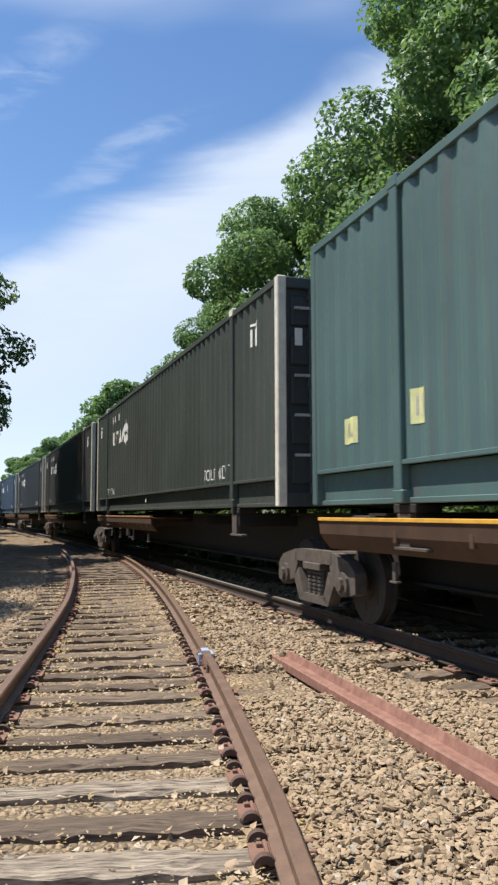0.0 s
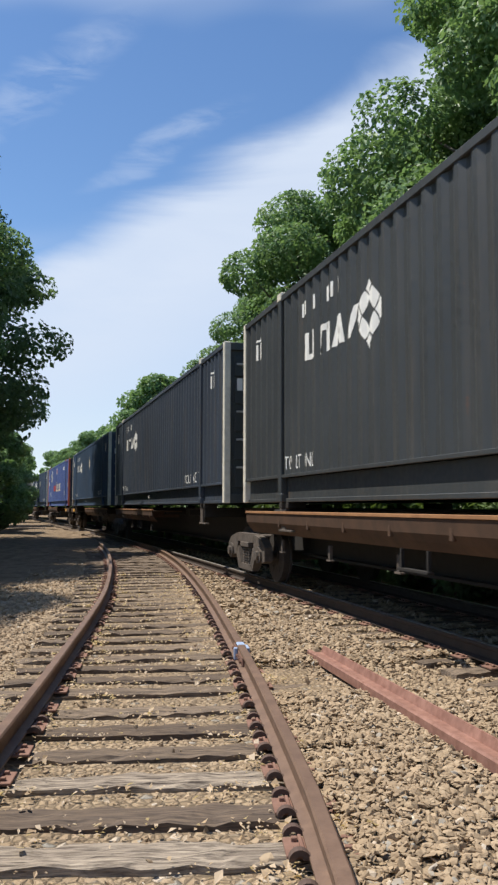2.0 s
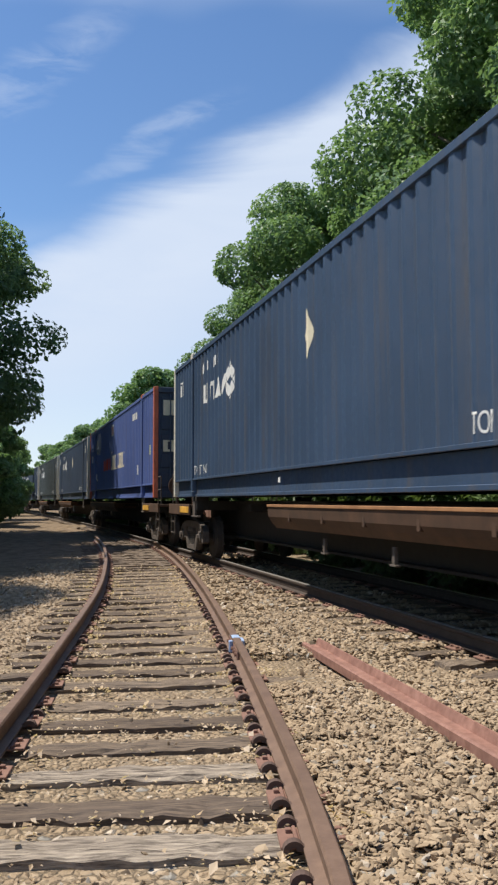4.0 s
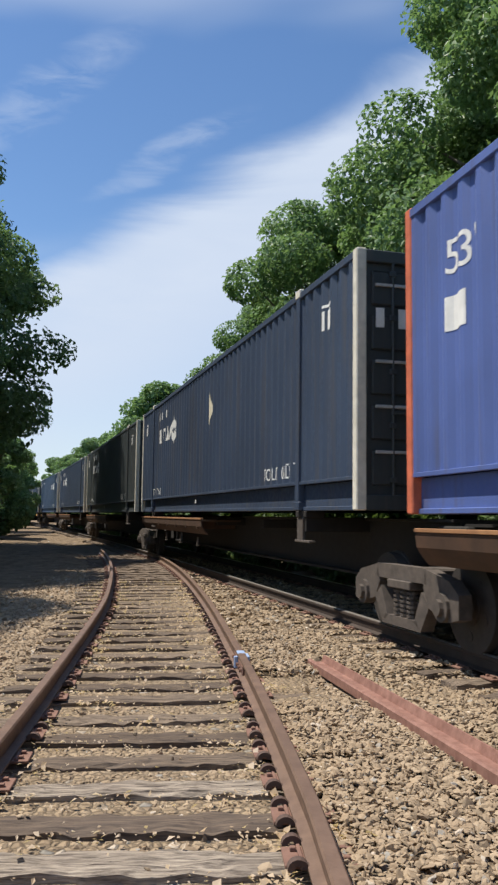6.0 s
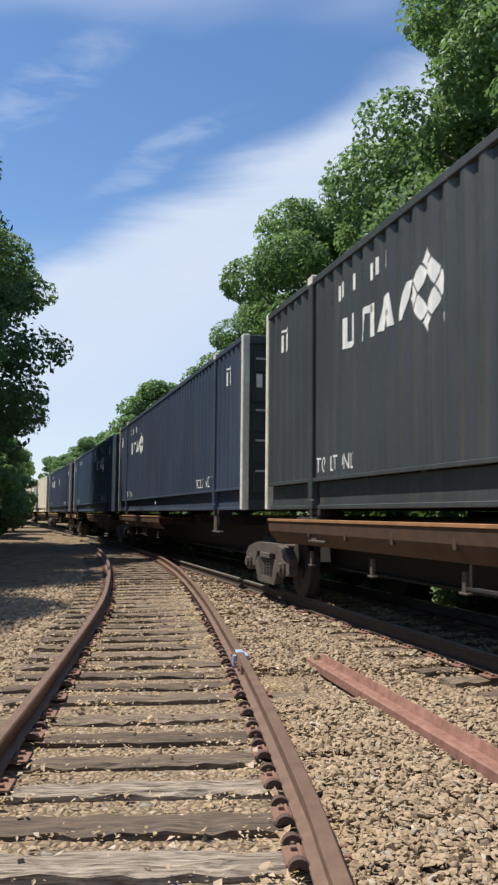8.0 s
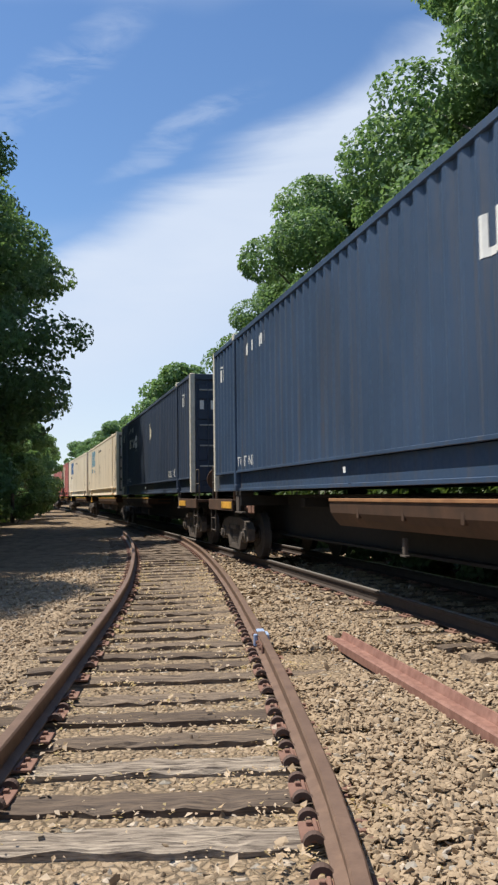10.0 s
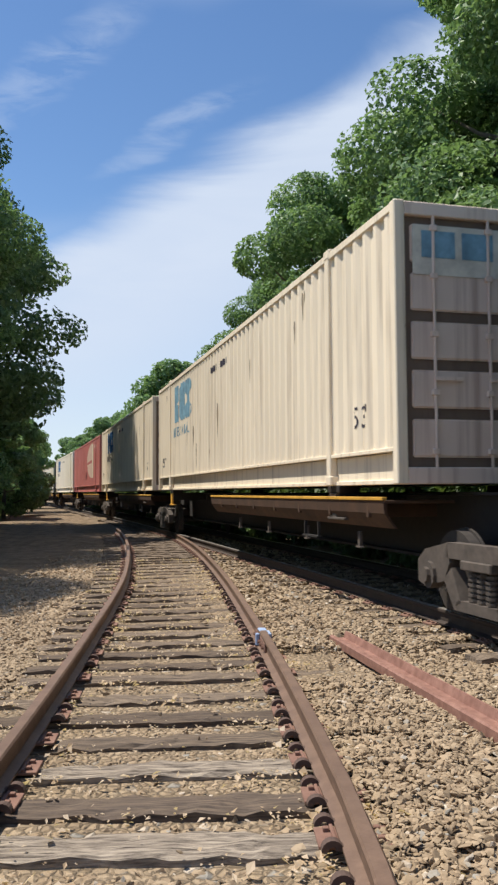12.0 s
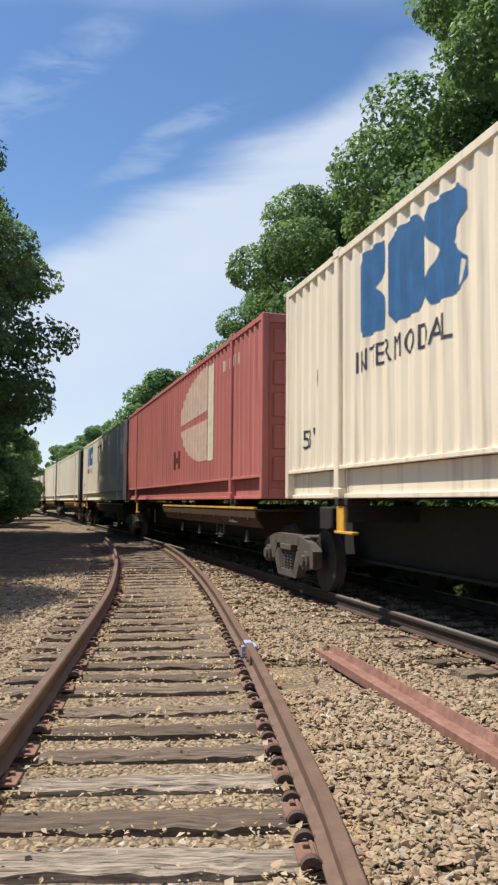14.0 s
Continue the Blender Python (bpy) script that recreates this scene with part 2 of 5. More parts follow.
WHITE = plain("white_lettering", (0.78, 0.77, 0.73), 0.6, 0.0, 0.12)
CREAM = plain("cream_lettering", (0.74, 0.66, 0.48), 0.6, 0.0, 0.15)
SIGN_RED = plain("red_lettering", (0.55, 0.07, 0.03), 0.6, 0.0, 0.2)
SIGN_BLUE = plain("blue_lettering", (0.035, 0.13, 0.29), 0.6, 0.0, 0.2)
SIGN_BLACK = plain("black_lettering", (0.05, 0.045, 0.06), 0.6, 0.0, 0.2)
SIGN_YELLOW = plain("yellow_sticker", (0.62, 0.62, 0.30), 0.6, 0.0, 0.2)
BLUE_TAPE = plain("blue_marking_paint", (0.30, 0.39, 0.56), 0.5, 0.0, 0.3)
BARK = rusty("bark", (0.10, 0.08, 0.06), (0.20, 0.17, 0.14), 0.95, 0.0, 12.0)
LEAF_OAK = leaf_material("oak_leaf", (0.102, 0.170, 0.095), (0.205, 0.328, 0.152))
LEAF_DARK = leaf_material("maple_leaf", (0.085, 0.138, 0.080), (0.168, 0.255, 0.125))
# bush green is toned down, so shade is part of the leaf colour
LEAF_BUSH_SHADED = leaf_material("shaded_bush_leaf", (0.042, 0.074, 0.024), (0.098, 0.150, 0.042))
DRY_LEAF = leaf_material("dry_leaf", (0.40, 0.29, 0.19), (0.64, 0.53, 0.41), 0.7)
WEED = leaf_material("weed_leaf", (0.06, 0.10, 0.025), (0.14, 0.21, 0.05))

# ---- mesh helpers ----


def part(name, bm, mat, parent=None, label=""):
    """Links a bmesh as one mesh object under a thing or part."""
    me = bpy.data.meshes.new(name)
    bm.to_mesh(me)
    bm.free()
    return part_of(name, me, mat, parent, label)


def part_of(name, me, mat, parent=None, label=""):
    me.materials.clear()
    me.materials.append(mat)
    ob = new(name, me)
    ob.parent = parent
    if label:
        ob["label"] = label
    return ob


def box(bm, x0, x1, y0, y1, z0, z1, bevel=0.0):
    v = [bm.verts.new(p) for p in ((x0, y0, z0), (x1, y0, z0), (x1, y1, z0), (x0, y1, z0), (x0, y0, z1), (x1, y0, z1), (x1, y1, z1), (x0, y1, z1))]
    f = [bm.faces.new([v[i] for i in q]) for q in ((3, 2, 1, 0), (4, 5, 6, 7), (0, 1, 5, 4), (1, 2, 6, 5), (2, 3, 7, 6), (3, 0, 4, 7))]
    if bevel:
        bmesh.ops.bevel(bm, geom=list({e for g in f for e in g.edges}), offset=bevel, segments=1, affect="EDGES")


def boxes(*specs, bevel=0.0):
    bm = bmesh.new()
    for s in specs:
        box(bm, *s, bevel=bevel)
    return bm


def tube(bm, a, b, r, n=10, r2=None):
    a, b = Vector(a), Vector(b)
    q = (b - a).to_track_quat("Z", "Y")
    ra, rb = [], []
    for i in range(n):
        w = 2 * math.pi * i / n
        d = q @ Vector((math.cos(w), math.sin(w), 0))
        ra.append(bm.verts.new(a + d * r))
        rb.append(bm.verts.new(b + d * (r if r2 is None else r2)))
    for i in range(n):
        bm.faces.new((ra[i], ra[(i + 1) % n], rb[(i + 1) % n], rb[i]))
    bm.faces.new(ra[::-1])
    bm.faces.new(rb)


def prism(bm, outline, x0, x1, axis="x"):
    """A closed outline, extruded along an axis; outline in the two other coordinates."""
    def at(p, w):
        return {"x": (w, p[0], p[1]), "y": (p[0], w, p[1]), "z": (p[0], p[1], w)}[axis]
    a = [bm.verts.new(at(p, x0)) for p in outline]
    b = [bm.verts.new(at(p, x1)) for p in outline]
    n = len(outline)
    bm.faces.new(a[::-1])
    bm.faces.new(b)
    for i in range(n):
        bm.faces.new((a[i], a[(i + 1) % n], b[(i + 1) % n], b[i]))
    bmesh.ops.recalc_face_normals(bm, faces=bm.faces[:])


def sweep(bm, outline, stations):
    """Sweeps a closed outline (across, up) along stations of (x, y, z, angle in radians)."""
    rows = []
    for x, y, z, a in stations:
        c, s = math.cos(a), math.sin(a)
        rows.append([bm.verts.new((x + c * o, y + s * o, z + h)) for o, h in outline])
    n = len(outline)
    for p, q in zip(rows, rows[1:]):
        for i in range(n):
            bm.faces.new((p[i], p[(i + 1) % n], q[(i + 1) % n], q[i]))
    bm.faces.new(rows[0][::-1])
    bm.faces.new(rows[-1])
    bmesh.ops.recalc_face_normals(bm, faces=bm.faces[:])


# ---- the lie of the land and the two tracks ----
MAIN_AZ, MAIN_BEND = radians(17.383), 0.0009
AWAY, ASIDE = Vector((-math.sin(MAIN_AZ), math.cos(MAIN_AZ))), Vector((math.cos(MAIN_AZ), math.sin(MAIN_AZ)))
SIDE_OUT, BOX_HALF = 3.347, 1.295       # container side from the origin; half a container's width
GAUGE_HALF = 0.7525


def rise(s):
    """How far the line climbs at s metres along it."""
    s = max(0.0, min(s, 130.0))
    return 0.0057 * s


def main_at(s, out=0.0):
    """x, y and heading (radians) on the main line, out metres to the right of its centre."""
    bend = max(-0.16, min(0.14, MAIN_BEND * s))
    extra = s - bend / MAIN_BEND
    radius = 1 / MAIN_BEND
    p = ASIDE * (SIDE_OUT - radius) + (ASIDE * math.cos(bend) + AWAY * math.sin(bend)) * (radius + BOX_HALF + out)
    p = p + (AWAY * math.cos(bend) - ASIDE * math.sin(bend)) * extra
    return p.x, p.y, MAIN_AZ + bend


def main_rail_top(s):
    return 0.20 + rise(s)


def siding_x(y):
    d = y - 3.84
    return -0.65 - 0.122 * d - (0.0034 * d * d if d > 0 else 0.025 * max(d, -2.0) ** 2)


def siding_az(y):
    d = y - 3.84
    return math.atan(0.122 + (0.0068 * d if d > 0 else 0.05 * d if d > -2 else 0.0))


def rail_off_centre(y, side):
    """How far a rail stands from the siding's centre; the gauge spreads near the joint."""
    return side * (GAUGE_HALF + (0.08 * smooth(13.0, 7.5, y) if side < 0 else 0.0))


def siding_rise(y):
    if y < 9:
        return 0.0
    if y < 18:
        return 0.135 * (y - 9) / 9
    return 0.135 + 0.0057 * (min(y, 125) - 18)


def smooth(a, b, v):
    k = max(0.0, min(1.0, (v - a) / (b - a)))
    return k * k * (3 - 2 * k)


def ground_z(x, y):
    s = AWAY.x * x + AWAY.y * y
    cx, cy, a = main_at(s)
    off = abs((x - cx) * math.cos(a) + (y - cy) * math.sin(a))
    w = smooth(3.2, 1.7, off) if off < 3.2 else 0.0
    low = -0.035 + siding_rise(y) - 0.35 * smooth(9.0, 16.0, off) * (1 if x < 0 else 0.6)
    return low * (1 - w) + (-0.005 + rise(s)) * w


RAIL_H = 0.150
RAIL_OUT = [(-0.06, 0.0), (0.06, 0.0), (0.06, 0.012), (0.012, 0.03), (0.012, 0.105), (0.034, 0.117), (0.035, 0.140), (0.026, 0.150), (-0.026, 0.150), (-0.035, 0.140), (-0.034, 0.117), (-0.012, 0.105), (-0.012, 0.03), (-0.06, 0.012)]


# ---- ground ----


def build_ground():
    def steps(lo, hi, near, grow):
        out, v, d = [0.0], 0.0, near
        while v < hi:
            v += d
            d = d * grow if v > 44 else d
            out.append(v)
        v, d = 0.0, near
        while v > lo:
            v -= d
            d *= grow if v < -14 else 1.0
            out.insert(0, v)
        return out
    xs, ys = steps(-2500, 2500, 0.6, 1.16), steps(-2500, 3500, 0.6, 1.16)
    verts = []
    for y in ys:
        for x in xs:
            near = abs(x) < 20 and -10 < y < 60
            bank = 0.20 * smooth(-4.4, -6.0, x + 0.2 * max(0.0, y - 20)) * noise.noise((x * 0.33, y * 0.7, 3.0)) if near else 0.0
            if near:
                mx, my, ma = main_at(AWAY.x * x + AWAY.y * y)
                clear = smooth(1.7, 3.0, abs((x - mx) * math.cos(ma) + (y - my) * math.sin(ma)))
                bank += 0.045 * smooth(0.7, 1.3, x - siding_x(y)) * smooth(18.0, 12.0, y) * clear
            verts.append((x, y, bank + ground_z(x, y) + (0.018 * noise.noise((x * 0.9, y * 0.9, 0)) if near else 0) - (0.014 if near else 0)))
    n = len(xs)
    faces = [(j * n + i, j * n + i + 1, (j + 1) * n + i + 1, (j + 1) * n + i) for j in range(len(ys) - 1) for i in range(n - 1)]
    me = bpy.data.meshes.new("ground")
    me.from_pydata(verts, [], faces)
    for p in me.polygons:
        p.use_smooth = True
    tagged(part_of("ground", me, GROUND), "tan crushed-stone ballast with a dirt path and leaf litter", "ground", kind="structure")


build_ground()

# ---- tracks ----
TIE_STEP = 0.502
TIE_YS = [2.88 - TIE_STEP * k for k in range(16, -1, -1)] + [3.39, 3.86, 4.35, 4.85, 5.33, 5.89, 6.46, 6.99, 7.42, 7.97, 8.46, 9.02] + [9.55 + 0.52 * k for k in range(34)]
SIDING_TIES = [(y, random.Random(k)) for k, y in enumerate(TIE_YS)]


def tie_mesh(seed, length=2.59, wide=0.225, high=0.16):
    """A split, worn wooden tie: ragged top, chipped ends."""
    r = random.Random(seed)
    bm = bmesh.new()
    nx, ny = 27, 5
    top, low = [], []
    for i in range(nx):
        u = -length / 2 + length * i / (nx - 1)
        row_t, row_l = [], []
        for j in range(ny):
            v = -wide / 2 + wide * j / (ny - 1)
            edge = j in (0, ny - 1)
            end = i in (0, nx - 1)
            du = r.uniform(-0.035, 0.02) if end else r.uniform(-0.02, 0.02)
            dv = r.uniform(-0.02, 0.015) * (1 if v > 0 else -1) if edge else r.uniform(-0.016, 0.016)
            dz = r.uniform(-0.03, 0.0) if edge or end else r.uniform(-0.013, 0.004)
            row_t.append(bm.verts.new((u + (du if u > 0 else -du), v + dv, dz)))
            row_l.append(bm.verts.new((u, v + (dv if edge else 0), -high)))
        top.append(row_t)
        low.append(row_l)
    for i in range(nx - 1):
        for j in range(ny - 1):
            bm.faces.new((top[i][j], top[i + 1][j], top[i + 1][j + 1], top[i][j + 1]))
        bm.faces.new((low[i][0], low[i + 1][0], top[i + 1][0], top[i][0]))
        bm.faces.new((top[i][-1], top[i + 1][-1], low[i + 1][-1], low[i][-1]))
    for k, s in ((0, 1), (nx - 1, -1)):
        for j in range(ny - 1):
            q = (low[k][j], top[k][j], top[k][j + 1], low[k][j + 1])
            bm.faces.new(q if s > 0 else q[::-1])
    bmesh.ops.recalc_face_normals(bm, faces=bm.faces[:])
    me = bpy.data.meshes.new("tie")
    bm.to_mesh(me)
    bm.free()
    me.materials.append(TIE)
    return me


TIE_MESHES = [tie_mesh(k) for k in range(9)]


def plate_mesh():
    bm = boxes((-0.15, 0.15, -0.095, 0.095, 0.0, 0.016), (0.072, 0.088, -0.09, 0.09, 0.016, 0.03), (-0.088, -0.072, -0.09, 0.09, 0.016, 0.03), bevel=0.003)
    for x, y in ((0.105, 0.05), (0.105, -0.05), (-0.105, 0.05), (-0.105, -0.05)):
        box(bm, x - 0.013, x + 0.013, y - 0.013, y + 0.013, 0.016, 0.034, 0.003)
    me = bpy.data.meshes.new("tie_plate")
    bm.to_mesh(me)
    bm.free()
    me.materials.append(PLATE)
    return me


def anchor_mesh():
    """A spring clip that hooks round the rail's foot."""
    bm = bmesh.new()
    outline = []
    for k in range(9):
        w = math.pi * (0.08 + 0.95 * k / 8)
        outline.append((-0.085 + 0.044 * math.cos(w) - 0.016, 0.014 + 0.050 * math.sin(w)))
    for k in range(8, -1, -1):
        w = math.pi * (0.08 + 0.95 * k / 8)
        outline.append((-0.085 + 0.016 * math.cos(w) - 0.016, 0.014 + 0.020 * math.sin(w)))
    prism(bm, outline, -0.019, 0.019, "y")
    box(bm, -0.09, -0.045, -0.02, 0.02, 0.012, 0.036, 0.004)
    me = bpy.data.meshes.new("rail_anchor")
    bm.to_mesh(me)
    bm.free()
    me.materials.append(ANCHOR)
    return me


PLATE_ME, ANCHOR_ME = plate_mesh(), anchor_mesh()


def place(me, name, parent, m):
    ob = new(name, me)
    ob.parent = parent
    ob.matrix_basis = m
    return ob


def siding_rail(y0, y1, side):
    bm = bmesh.new()
    n = int((y1 - y0) / 0.8)
    st = []
    for i in range(n + 1):
        y = y0 + (y1 - y0) * i / n
        a = siding_az(y)
        st.append((siding_x(y) + rail_off_centre(y, side) * math.cos(a), y + rail_off_centre(y, side) * math.sin(a), siding_rise(y) + 0.016, a))
    sweep(bm, RAIL_OUT, st)
    return bm


siding = tagged(new("siding_track"), "rusty disused side track on weathered wooden ties", "railway track", kind="structure")
part("rail", siding_rail(-26, 28.0, -1), RAIL, siding)
part("rail", siding_rail(-26, 23.6, 1), RAIL, siding)
for i, (y, r) in enumerate(SIDING_TIES):
    a = siding_az(y) + radians(r.uniform(-1.6, 1.6))
    turn = Matrix.Rotation(a, 4, "Z")
    z = siding_rise(y)
    base = Matrix.Translation((siding_x(y) + r.uniform(-0.05, 0.05), y + r.uniform(-0.03, 0.03), z - r.uniform(0.0, 0.012))) @ turn
    t = place(TIE_MESHES[i % 9], "tie", siding, base @ Matrix.Rotation(math.pi * (i % 2), 4, "Z"))
    if y in (3.39, 4.35, 3.86):
        t.data = t.data.copy()
        t.data.materials[0] = TIE_DARK if y == 3.86 else TIE_PALE
    for side in (-1, 1):
        seat = Matrix.Translation((siding_x(y) + rail_off_centre(y, side) * math.cos(a), y + rail_off_centre(y, side) * math.sin(a), z)) @ turn
        place(PLATE_ME, "tie_plate", siding, seat)
        if -3 < y < 16 and (side > 0 or i % 3 == 0):
            for k in (-1, 1):
                spin = Matrix.Rotation(0.0 if side > 0 else math.pi, 4, "Z")
                place(ANCHOR_ME, "rail_anchor", siding, seat @ Matrix.Translation((0, k * 0.125 + r.uniform(-0.015, 0.015), 0.002)) @ spin @ Matrix.Diagonal((1.0, 1.1, 0.8, 1)))

# bolted joint with blue paint on the siding's rail
JOINT_Y = 7.47
ja = siding_az(JOINT_Y)
joint_m = Matrix.Translation((siding_x(JOINT_Y) + GAUGE_HALF * math.cos(ja), JOINT_Y + GAUGE_HALF * math.sin(ja), 0.016)) @ Matrix.Rotation(ja, 4, "Z")
bm = boxes((0.013, 0.034, -0.42, 0.42, 0.028, 0.108), (-0.034, -0.013, -0.42, 0.42, 0.028, 0.108), bevel=0.006)
for k in range(6):
    y = -0.36 + 0.144 * k
    tube(bm, (-0.058, y, 0.066), (0.058, y, 0.066), 0.016, 6)
part("joint_bar", bm, PLATE, siding).matrix_basis = joint_m
bm = boxes((-0.037, 0.037, 0.0, 0.16, 0.137, 0.1525), (0.034, 0.075, -0.02, 0.15, 0.018, 0.128), (-0.072, -0.034, -0.02, 0.02, 0.018, 0.128), bevel=0.008)
part("paint_mark", bm, BLUE_TAPE, siding, "blue paint daubed on the rail joint").matrix_basis = joint_m

main_line = tagged(new("main_track"), "main railway track with polished rails on wooden ties", "railway track", kind="structure")
for side in (-1, 1):
    bm = bmesh.new()
    st = []
    for k in range(-58, 87):
        s = k * 4.0
        x, y, a = main_at(s, side * GAUGE_HALF)
        st.append((x, y, main_rail_top(s) - RAIL_H, a))
    sweep(bm, RAIL_OUT, st)
    part("rail", bm, RAIL_SHADED, main_line)
    bm = bmesh.new()
    sweep(bm, [(-0.027, 0.1485), (0.027, 0.1485), (0.025, 0.1525), (-0.025, 0.1525)], st)
    part("running_surface", bm, RAIL_TOP, main_line, "polished steel running surface")
for k in range(-24, 130):
    r = random.Random(900 + k)
    s = 0.52 * k + r.uniform(-0.03, 0.03)
    x, y, a = main_at(s, r.uniform(-0.06, 0.06))
    m = Matrix.Translation((x, y, main_rail_top(s) - RAIL_H - 0.018)) @ Matrix.Rotation(a + radians(r.uniform(-1.2, 1.2)), 4, "Z")
    place(TIE_MESHES[k % 9], "tie", main_line, m)
    if k < 60:
        for side in (-1, 1):
            x, y, a = main_at(s, side * GAUGE_HALF)
            place(PLATE_ME, "tie_plate", main_line, Matrix.Translation((x, y, main_rail_top(s) - RAIL_H - 0.016)) @ Matrix.Rotation(a, 4, "Z"))

# a spare length of rail on its side between the tracks
spare = tagged(new("spare_rail"), "loose red-rusted length of rail lying on its side on the ballast", "rail")
bm = bmesh.new()
sweep(bm, RAIL_OUT, [(0, 0, 0, 0), (0, 5.6, 0, 0)])
for y in (0.12, 0.26):
    tube(bm, (-0.0125, y, 0.066), (0.0125, y, 0.066), 0.014, 10)
part("rail", bm, RED_RUST, spare)
SPARE_FAR, SPARE_NEAR = Vector((0.37, 7.74)), Vector((1.17, 4.65))
SPARE_AZ = math.degrees(math.atan2(SPARE_NEAR.x - SPARE_FAR.x, SPARE_FAR.y - SPARE_NEAR.y))
spare.matrix_basis = pose(SPARE_FAR.x, SPARE_FAR.y, 0.068, 0, 0, SPARE_AZ + 180) @ pose(0, 0, 0, 0, 90, 0) @ Matrix.Diagonal((1.18, 1.0, 1.1, 1.0))

# ---- train ----
BOX_L, BOX_H = 16.15, 2.896
HL = BOX_L / 2
PITCH, DEPTH = 0.292, 0.035
POST_IN = 1.98
SILL = 0.345                             # height of the side panels' lower edge


def wave(y):
    """How far the corrugated side stands back at y."""
    u = ((y + 100 * PITCH) % PITCH) / PITCH
    if u < 0.24:
        return 0.0
    if u < 0.5:
        return DEPTH * (u - 0.24) / 0.26
    if u < 0.74:
        return DEPTH
    return DEPTH * (1.0 - u) / 0.26


def wave_knots(y0, y1):
    out = {y0, y1}
    k = math.floor(y0 / PITCH) - 1
    while k * PITCH < y1 + PITCH:
        for u in (0.0, 0.24, 0.5, 0.74):
            y = (k + u) * PITCH
            if y0 < y < y1:
                out.add(y)
        k += 1
    return sorted(out)


MESH_STORE = {}


def stored(key, make):
    if key not in MESH_STORE:
        bm = make()
        me = bpy.data.meshes.new(key)
        bm.to_mesh(me)
        bm.free()
        MESH_STORE[key] = me
    return MESH_STORE[key].copy()


FACE = BOX_HALF - 0.012                  # outer face of the corrugation, inside the posts


def side_wall(sign):
    def make():
        bm = bmesh.new()
        rows = []
        for y in wave_knots(-HL + 0.11, HL - 0.11):
            x = sign * (FACE - wave(y))
            rows.append((bm.verts.new((x, y, SILL)), bm.verts.new((x, y, BOX_H - 0.10)), bm.verts.new((x - sign * 0.03, y, BOX_H - 0.10)), bm.verts.new((x - sign * 0.03, y, SILL))))
        for p, q in zip(rows, rows[1:]):
            for i in range(4):
                bm.faces.new((p[i], p[(i + 1) % 4], q[(i + 1) % 4], q[i]))
        bmesh.ops.recalc_face_normals(bm, faces=bm.faces[:])
        return bm
    return make


def end_wall():
    bm = bmesh.new()
    rows = []
    n = 22
    for i in range(n + 1):
        x = -1.18 + 2.36 * i / n
        y = HL - 0.03 - (0.04 if i % 4 in (1, 2) else 0.0)
        rows.append((bm.verts.new((x, y, 0.15)), bm.verts.new((x, y, BOX_H - 0.12)), bm.verts.new((x, y - 0.03, BOX_H - 0.12)), bm.verts.new((x, y - 0.03, 0.15))))
    for p, q in zip(rows, rows[1:]):
        for i in range(4):
            bm.faces.new((p[i], p[(i + 1) % 4], q[(i + 1) % 4], q[i]))
    bmesh.ops.recalc_face_normals(bm, faces=bm.faces[:])
    return bm


def door_leaf(sign):
    def make():
        y = -HL + 0.07
        x0, x1 = (0.01, 1.17) if sign > 0 else (-1.17, -0.01)
        bm = boxes((x0, x1, y, y + 0.04, 0.17, BOX_H - 0.14), bevel=0.004)
        return bm
    return make


def lock_rods(x):
    def make():
        bm = bmesh.new()
        y = -HL + 0.025
        tube(bm, (x, y, 0.16), (x, y, BOX_H - 0.13), 0.017, 8)
        for z in (0.3, 0.9, 1.5, 2.1, 2.6):
            box(bm, x - 0.04, x + 0.04, y - 0.02, y + 0.03, z, z + 0.06, 0.006)
        box(bm, x - 0.02, x + 0.30, y - 0.03, y - 0.012, 1.05, 1.09, 0.004)
        return bm
    return make


def underframe():
    """Floor with cross members below it."""
    outline = [(-HL + 0.06, 0.16), (-HL + 0.06, 0.06)]
    for k in range(26):
        y = -7.6 + 0.61 * k
        outline += [(y, 0.06), (y, 0.012), (y + 0.06, 0.012), (y + 0.06, 0.06)]
    outline += [(HL - 0.06, 0.06), (HL - 0.06, 0.16)]
    bm = bmesh.new()
    prism(bm, outline, -1.12, 1.12, "x")
    return bm


def corner_casting():
    return boxes((-0.081, 0.081, -0.089, 0.089, -0.059, 0.059), bevel=0.012)


def decal_bm(shapes, sign=-1):
    """Flat outlines (y, z) laid over the corrugated side, cut along its folds."""
    bm = bmesh.new()
    lo, hi = 1e9, -1e9
    for outline in shapes:
        vs = [bm.verts.new((0, y, z)) for y, z in outline]
        lo, hi = min(lo, *(y for y, z in outline)), max(hi, *(y for y, z in outline))
        bm.faces.new(vs)
    return drape(bm, lo, hi, sign)


def drape(bm, lo, hi, sign):
    for y in wave_knots(lo, hi)[1:-1]:
        bmesh.ops.bisect_plane(bm, geom=bm.verts[:] + bm.edges[:] + bm.faces[:], plane_co=(0, y, 0), plane_no=(0, 1, 0))
    for v in bm.verts:
        v.co.x = sign * (FACE - wave(v.co.y) + 0.004)
    bmesh.ops.recalc_face_normals(bm, faces=bm.faces[:])
    if bm.faces and sum(f.normal.x * f.calc_area() for f in bm.faces) * sign < 0:
        bmesh.ops.reverse_faces(bm, faces=bm.faces[:])
    return bm


